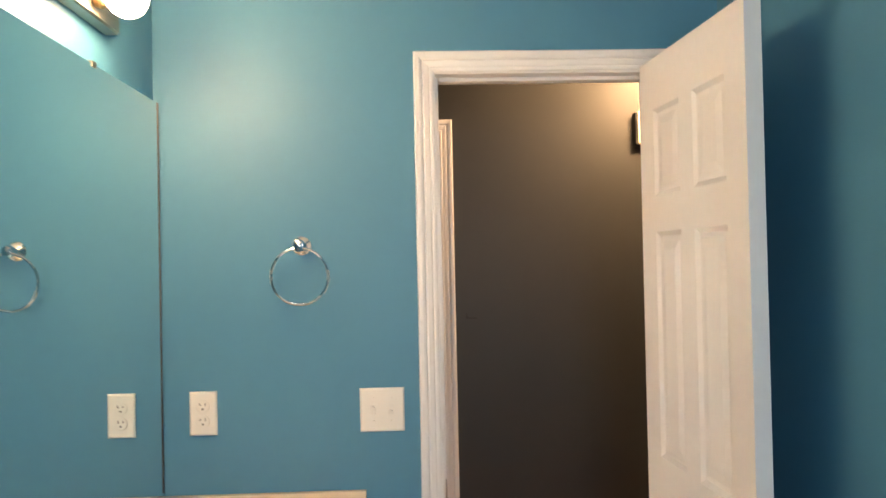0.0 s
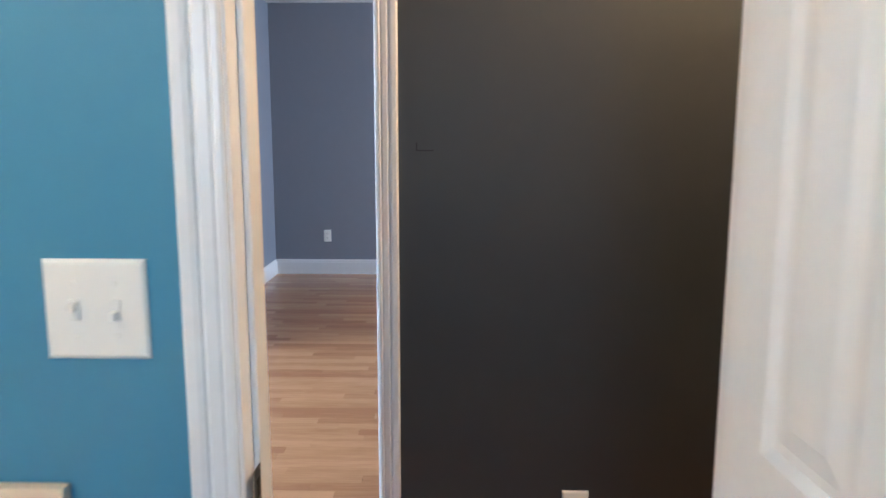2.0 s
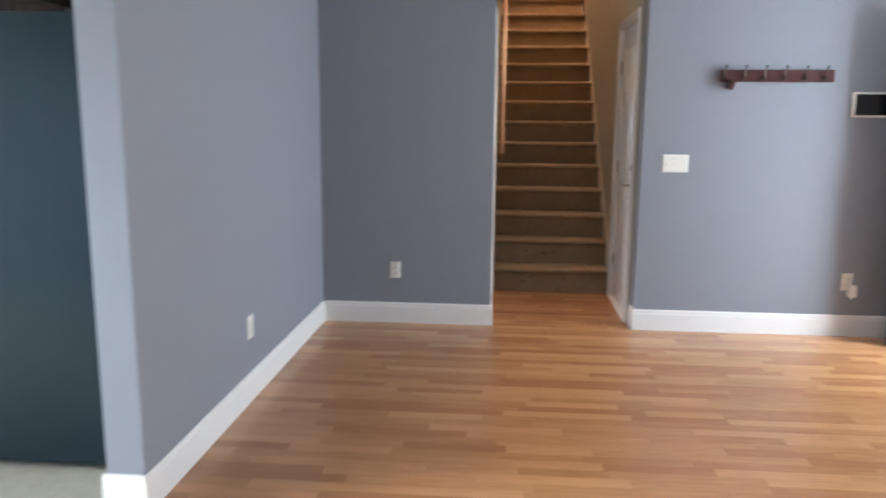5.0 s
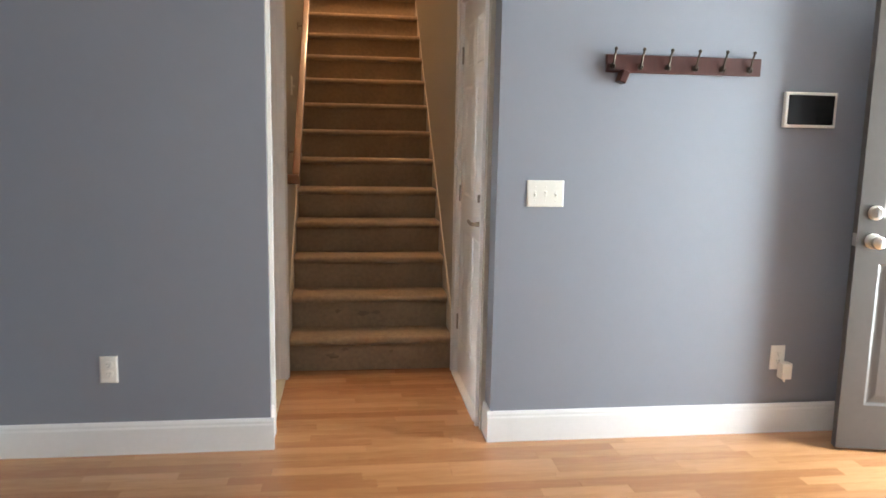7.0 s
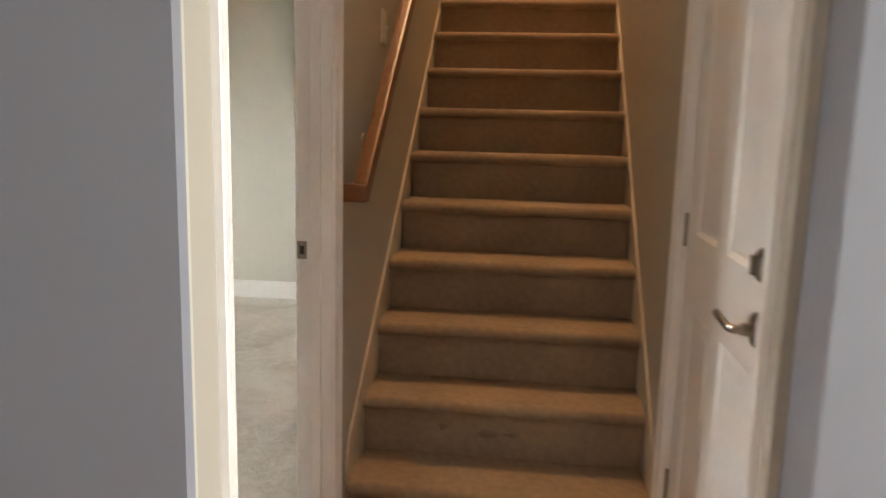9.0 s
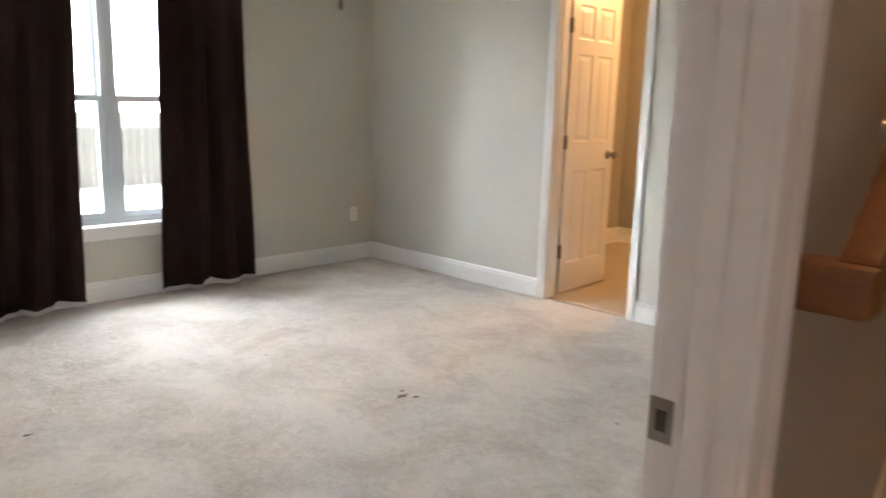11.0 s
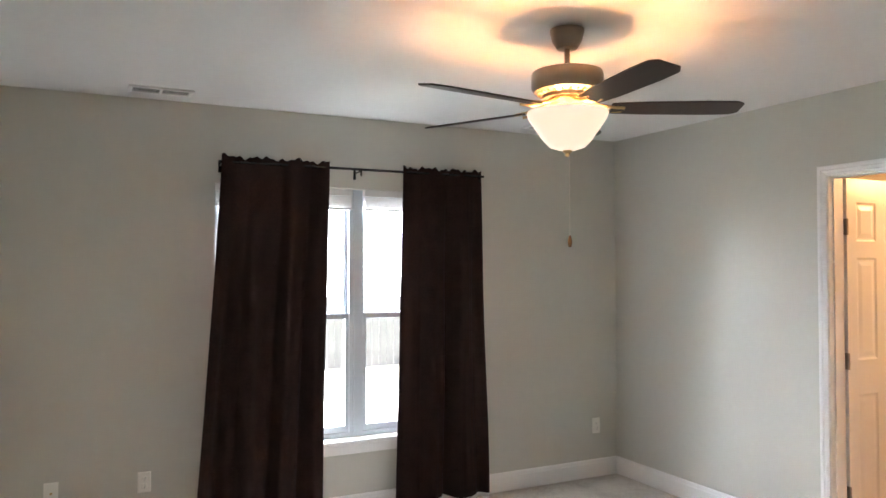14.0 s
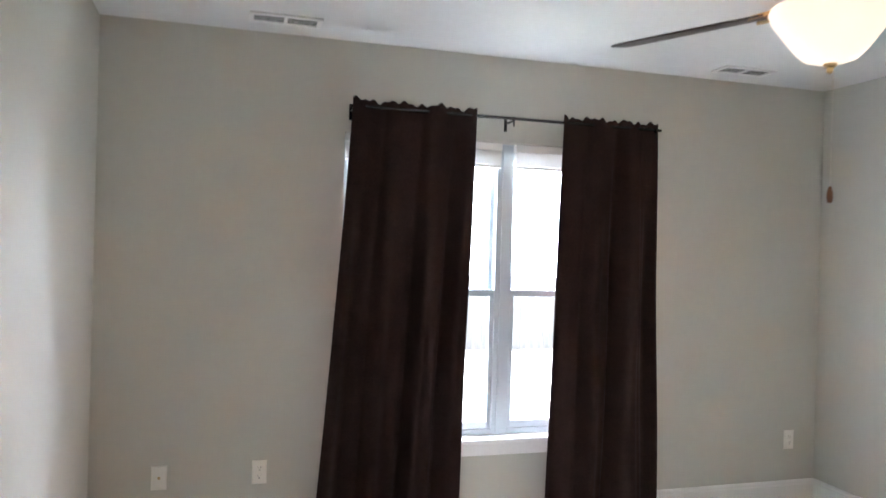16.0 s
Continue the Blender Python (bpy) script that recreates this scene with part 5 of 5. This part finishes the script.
def vent(x0, x1, y0, y1):
    ob = thing("ceiling_vent", "white louvred ceiling vent", "ceiling vent", "ceiling vents")
    bm = bmesh.new()
    z0, z1 = H - 0.010, H - 0.0005
    for dims in ((x0, x0 + 0.022, y0, y1), (x1 - 0.022, x1, y0, y1), (x0 + 0.022, x1 - 0.022, y0, y0 + 0.022), (x0 + 0.022, x1 - 0.022, y1 - 0.022, y1), (x0 + 0.022, x1 - 0.022, (y0 + y1) / 2 - 0.008, (y0 + y1) / 2 + 0.008)):
        box(bm, *dims, z0, z1, 0.002)
    part("frame", bm, TRIM, ob)
    bm = bmesh.new()
    box(bm, x0 + 0.02, x1 - 0.02, y0 + 0.02, y1 - 0.02, H - 0.003, H - 0.0007)
    part("backing", bm, SLOT, ob, "dark duct opening")
    n = 4
    for i in range(n):
        x = x0 + 0.03 + (x1 - x0 - 0.06) * i / (n - 1)
        bm = bmesh.new()
        box(bm, -0.004, 0.004, y0 + 0.022, y1 - 0.022, -0.001, 0.001)
        turn(bm, Matrix.Translation((x, 0, H - 0.007)) @ pose(0, 0, 0, 0, 15))
        part("slat", bm, TRIM, ob)


vent(-4.04, -3.90, 6.86, 7.185)
vent(-4.04, -3.90, 9.335, 9.66)

# hall ceiling light
hl = thing("hall_ceiling_light", "flush glass ceiling light in the hall", "ceiling light", m=pose(1.5, 0.6, 0))
bm = bmesh.new()
lathe(bm, ((0.12, H - 0.0005), (0.12, H - 0.02), (0.0, H - 0.02)), segments=28)
part("base", bm, NICKEL, hl, "", True)
bm = bmesh.new()
lathe(bm, ((0.10, H - 0.021), (0.112, H - 0.03), (0.105, H - 0.06), (0.07, H - 0.085), (0.0, H - 0.095)), segments=28)
part("glass_dome", bm, BOWL, hl, "lit frosted glass dome", True)

# ---- outside ----
GRASS = material("dry_lawn", (0.46, 0.45, 0.38), 0.95, 0, 0, 1.5, (0.36, 0.36, 0.28), 0.6, 60)
slab("ground", GRASS, (-400, 400, -400, 400, -0.5, -0.35), "pale dry lawn round the house", "ground")
FENCE = material("weathered_fence_board", (0.21, 0.20, 0.19), 0.9, 0, 0, 4, (0.14, 0.135, 0.13), 0.4, 40, (3, 3, 0.5))
fence = thing("garden_fence", "weathered wooden board fence across the lawn", "fence")
bm = bmesh.new()
box(bm, -0.009, 0.009, -0.07, 0.07, 0.0, 1.05, 0.003)
first = part("board", bm, FENCE, fence)
for i in range(110):
    ob = first if i == 0 else new("board", first.data)
    ob.parent = fence
    ob.location = (-13.0 + random.uniform(-0.006, 0.006), 2.0 + 0.148 * i, -0.36 + random.uniform(-0.01, 0.01))
for z in (-0.15, 0.45):
    bm = bmesh.new()
    box(bm, -13.05, -13.012, 1.93, 18.2, z, z + 0.08)
    part("fence_rail", bm, FENCE, fence)


# ---- floor pieces ----
OAKFLOOR = material("oak_laminate", (0.52, 0.262, 0.118), 0.24, 0, 0.04, 0.9, (0.35, 0.158, 0.066), 0.015, 40, (1.0, 11, 1), coat=0.15, spread=0.42)
STRIP, GAP = 0.0655, 0.0006


def strip_mesh(length):
    bm = bmesh.new()
    box(bm, 0, length - GAP, 0, STRIP - GAP, -0.005, 0.0)
    bmesh.ops.delete(bm, geom=[f for f in bm.faces if f.normal.z < -0.9], context="FACES")
    me = bpy.data.meshes.new("plank")
    bm.to_mesh(me)
    bm.free()
    me.materials.append(OAKFLOOR)
    return me


LENGTHS = (0.36, 0.44, 0.52, 0.60, 0.72)
MESHES = {L: strip_mesh(L) for L in LENGTHS}
floor_living = bpy.data.objects["floor_living"]
rng = random.Random(4)
far_v, far_f = [], []
row = 0
y = 0.121
while y < 7.243 - STRIP * 0.5:
    if y < 1.03 - STRIP:
        x0, x1 = -1.30, 2.40
    elif y < 1.15:
        x0, x1 = HALL_OPEN[0], HALL_OPEN[1]
    elif y < 6.15 - STRIP * 0.6:
        x0, x1 = -1.055, 3.52
    else:
        x0, x1 = 0.131, 1.074
    x = x0
    first = True
    while x < x1 - 0.01:
        L = rng.choice(LENGTHS)
        if first:
            L = rng.uniform(0.12, 0.7)
            first = False
        L = min(L, x1 - x)
        near = -1.0 < x < 1.25 and 3.3 < y < 6.0
        if near:
            ob = new("plank", MESHES.get(L) or strip_mesh(L))
            ob.parent = floor_living
            ob.location = (x, y, 0.0)
        else:
            k = len(far_v)
            a, b, c, d = x, x + L - GAP, y, y + STRIP - GAP
            far_v += [(a, c, -0.005), (b, c, -0.005), (b, d, -0.005), (a, d, -0.005), (a, c, 0), (b, c, 0), (b, d, 0), (a, d, 0)]
            far_f += [tuple(k + i for i in q) for q in ((4, 5, 6, 7), (0, 1, 5, 4), (1, 2, 6, 5), (2, 3, 7, 6), (3, 0, 4, 7))]
        x += L
    y += STRIP
    row += 1
me = bpy.data.meshes.new("planks")
me.from_pydata(far_v, [], far_f)
me.materials.append(OAKFLOOR)
ob = new("planks", me)
ob.parent = floor_living
tagged(ob, kind="stuff")

VINYLTILE = material("stone_look_vinyl_tile", (0.40, 0.37, 0.30), 0.36, 0, 0.06, 2.0, (0.27, 0.248, 0.195), 0.03, 30, spread=0.03)
TILE = 0.405
bm = bmesh.new()
box(bm, 0.00015, TILE - 0.00015, 0.00015, TILE - 0.00015, -0.006, 0.0, 0.00025)
tile_me = bpy.data.meshes.new("tile")
bm.to_mesh(tile_me)
bm.free()
tile_me.materials.append(VINYLTILE)
floor_kitchen = bpy.data.objects["floor_kitchen"]
for i in range(8):
    for j in range(13):
        ob = new("tile", tile_me)
        ob.parent = floor_kitchen
        ob.location = (-1.088 - TILE * (i + 1), 6.20 - TILE * (j + 1), 0.0)
STRIPM = material("beige_transition_strip", (0.55, 0.46, 0.30), 0.4, 0, 0.05, 10, (0.47, 0.38, 0.24))
bm = bmesh.new()
box(bm, -1.092, -1.052, 1.15, 3.555, -0.004, 0.006, 0.004, 2)
tagged(finish("threshold_strip", bm, STRIPM), "beige transition strip between tile and laminate", "trim", kind="structure")
bm = bmesh.new()
box(bm, 0.05, 0.129, BED_DOOR[0], BED_DOOR[1], -0.004, 0.008, 0.004, 2)
tagged(finish("threshold_strip_bedroom", bm, STRIPM), "pale wooden threshold in the bedroom doorway", "trim", kind="structure")
bm = bmesh.new()
box(bm, 1.058, 1.112, SIDE_DOOR[0] + 0.002, SIDE_DOOR[1] - 0.002, -0.003, 0.011, 0.003, 2)
tagged(finish("threshold_side_door", bm, TRIM), "white painted sill under the side door", "trim", kind="structure")
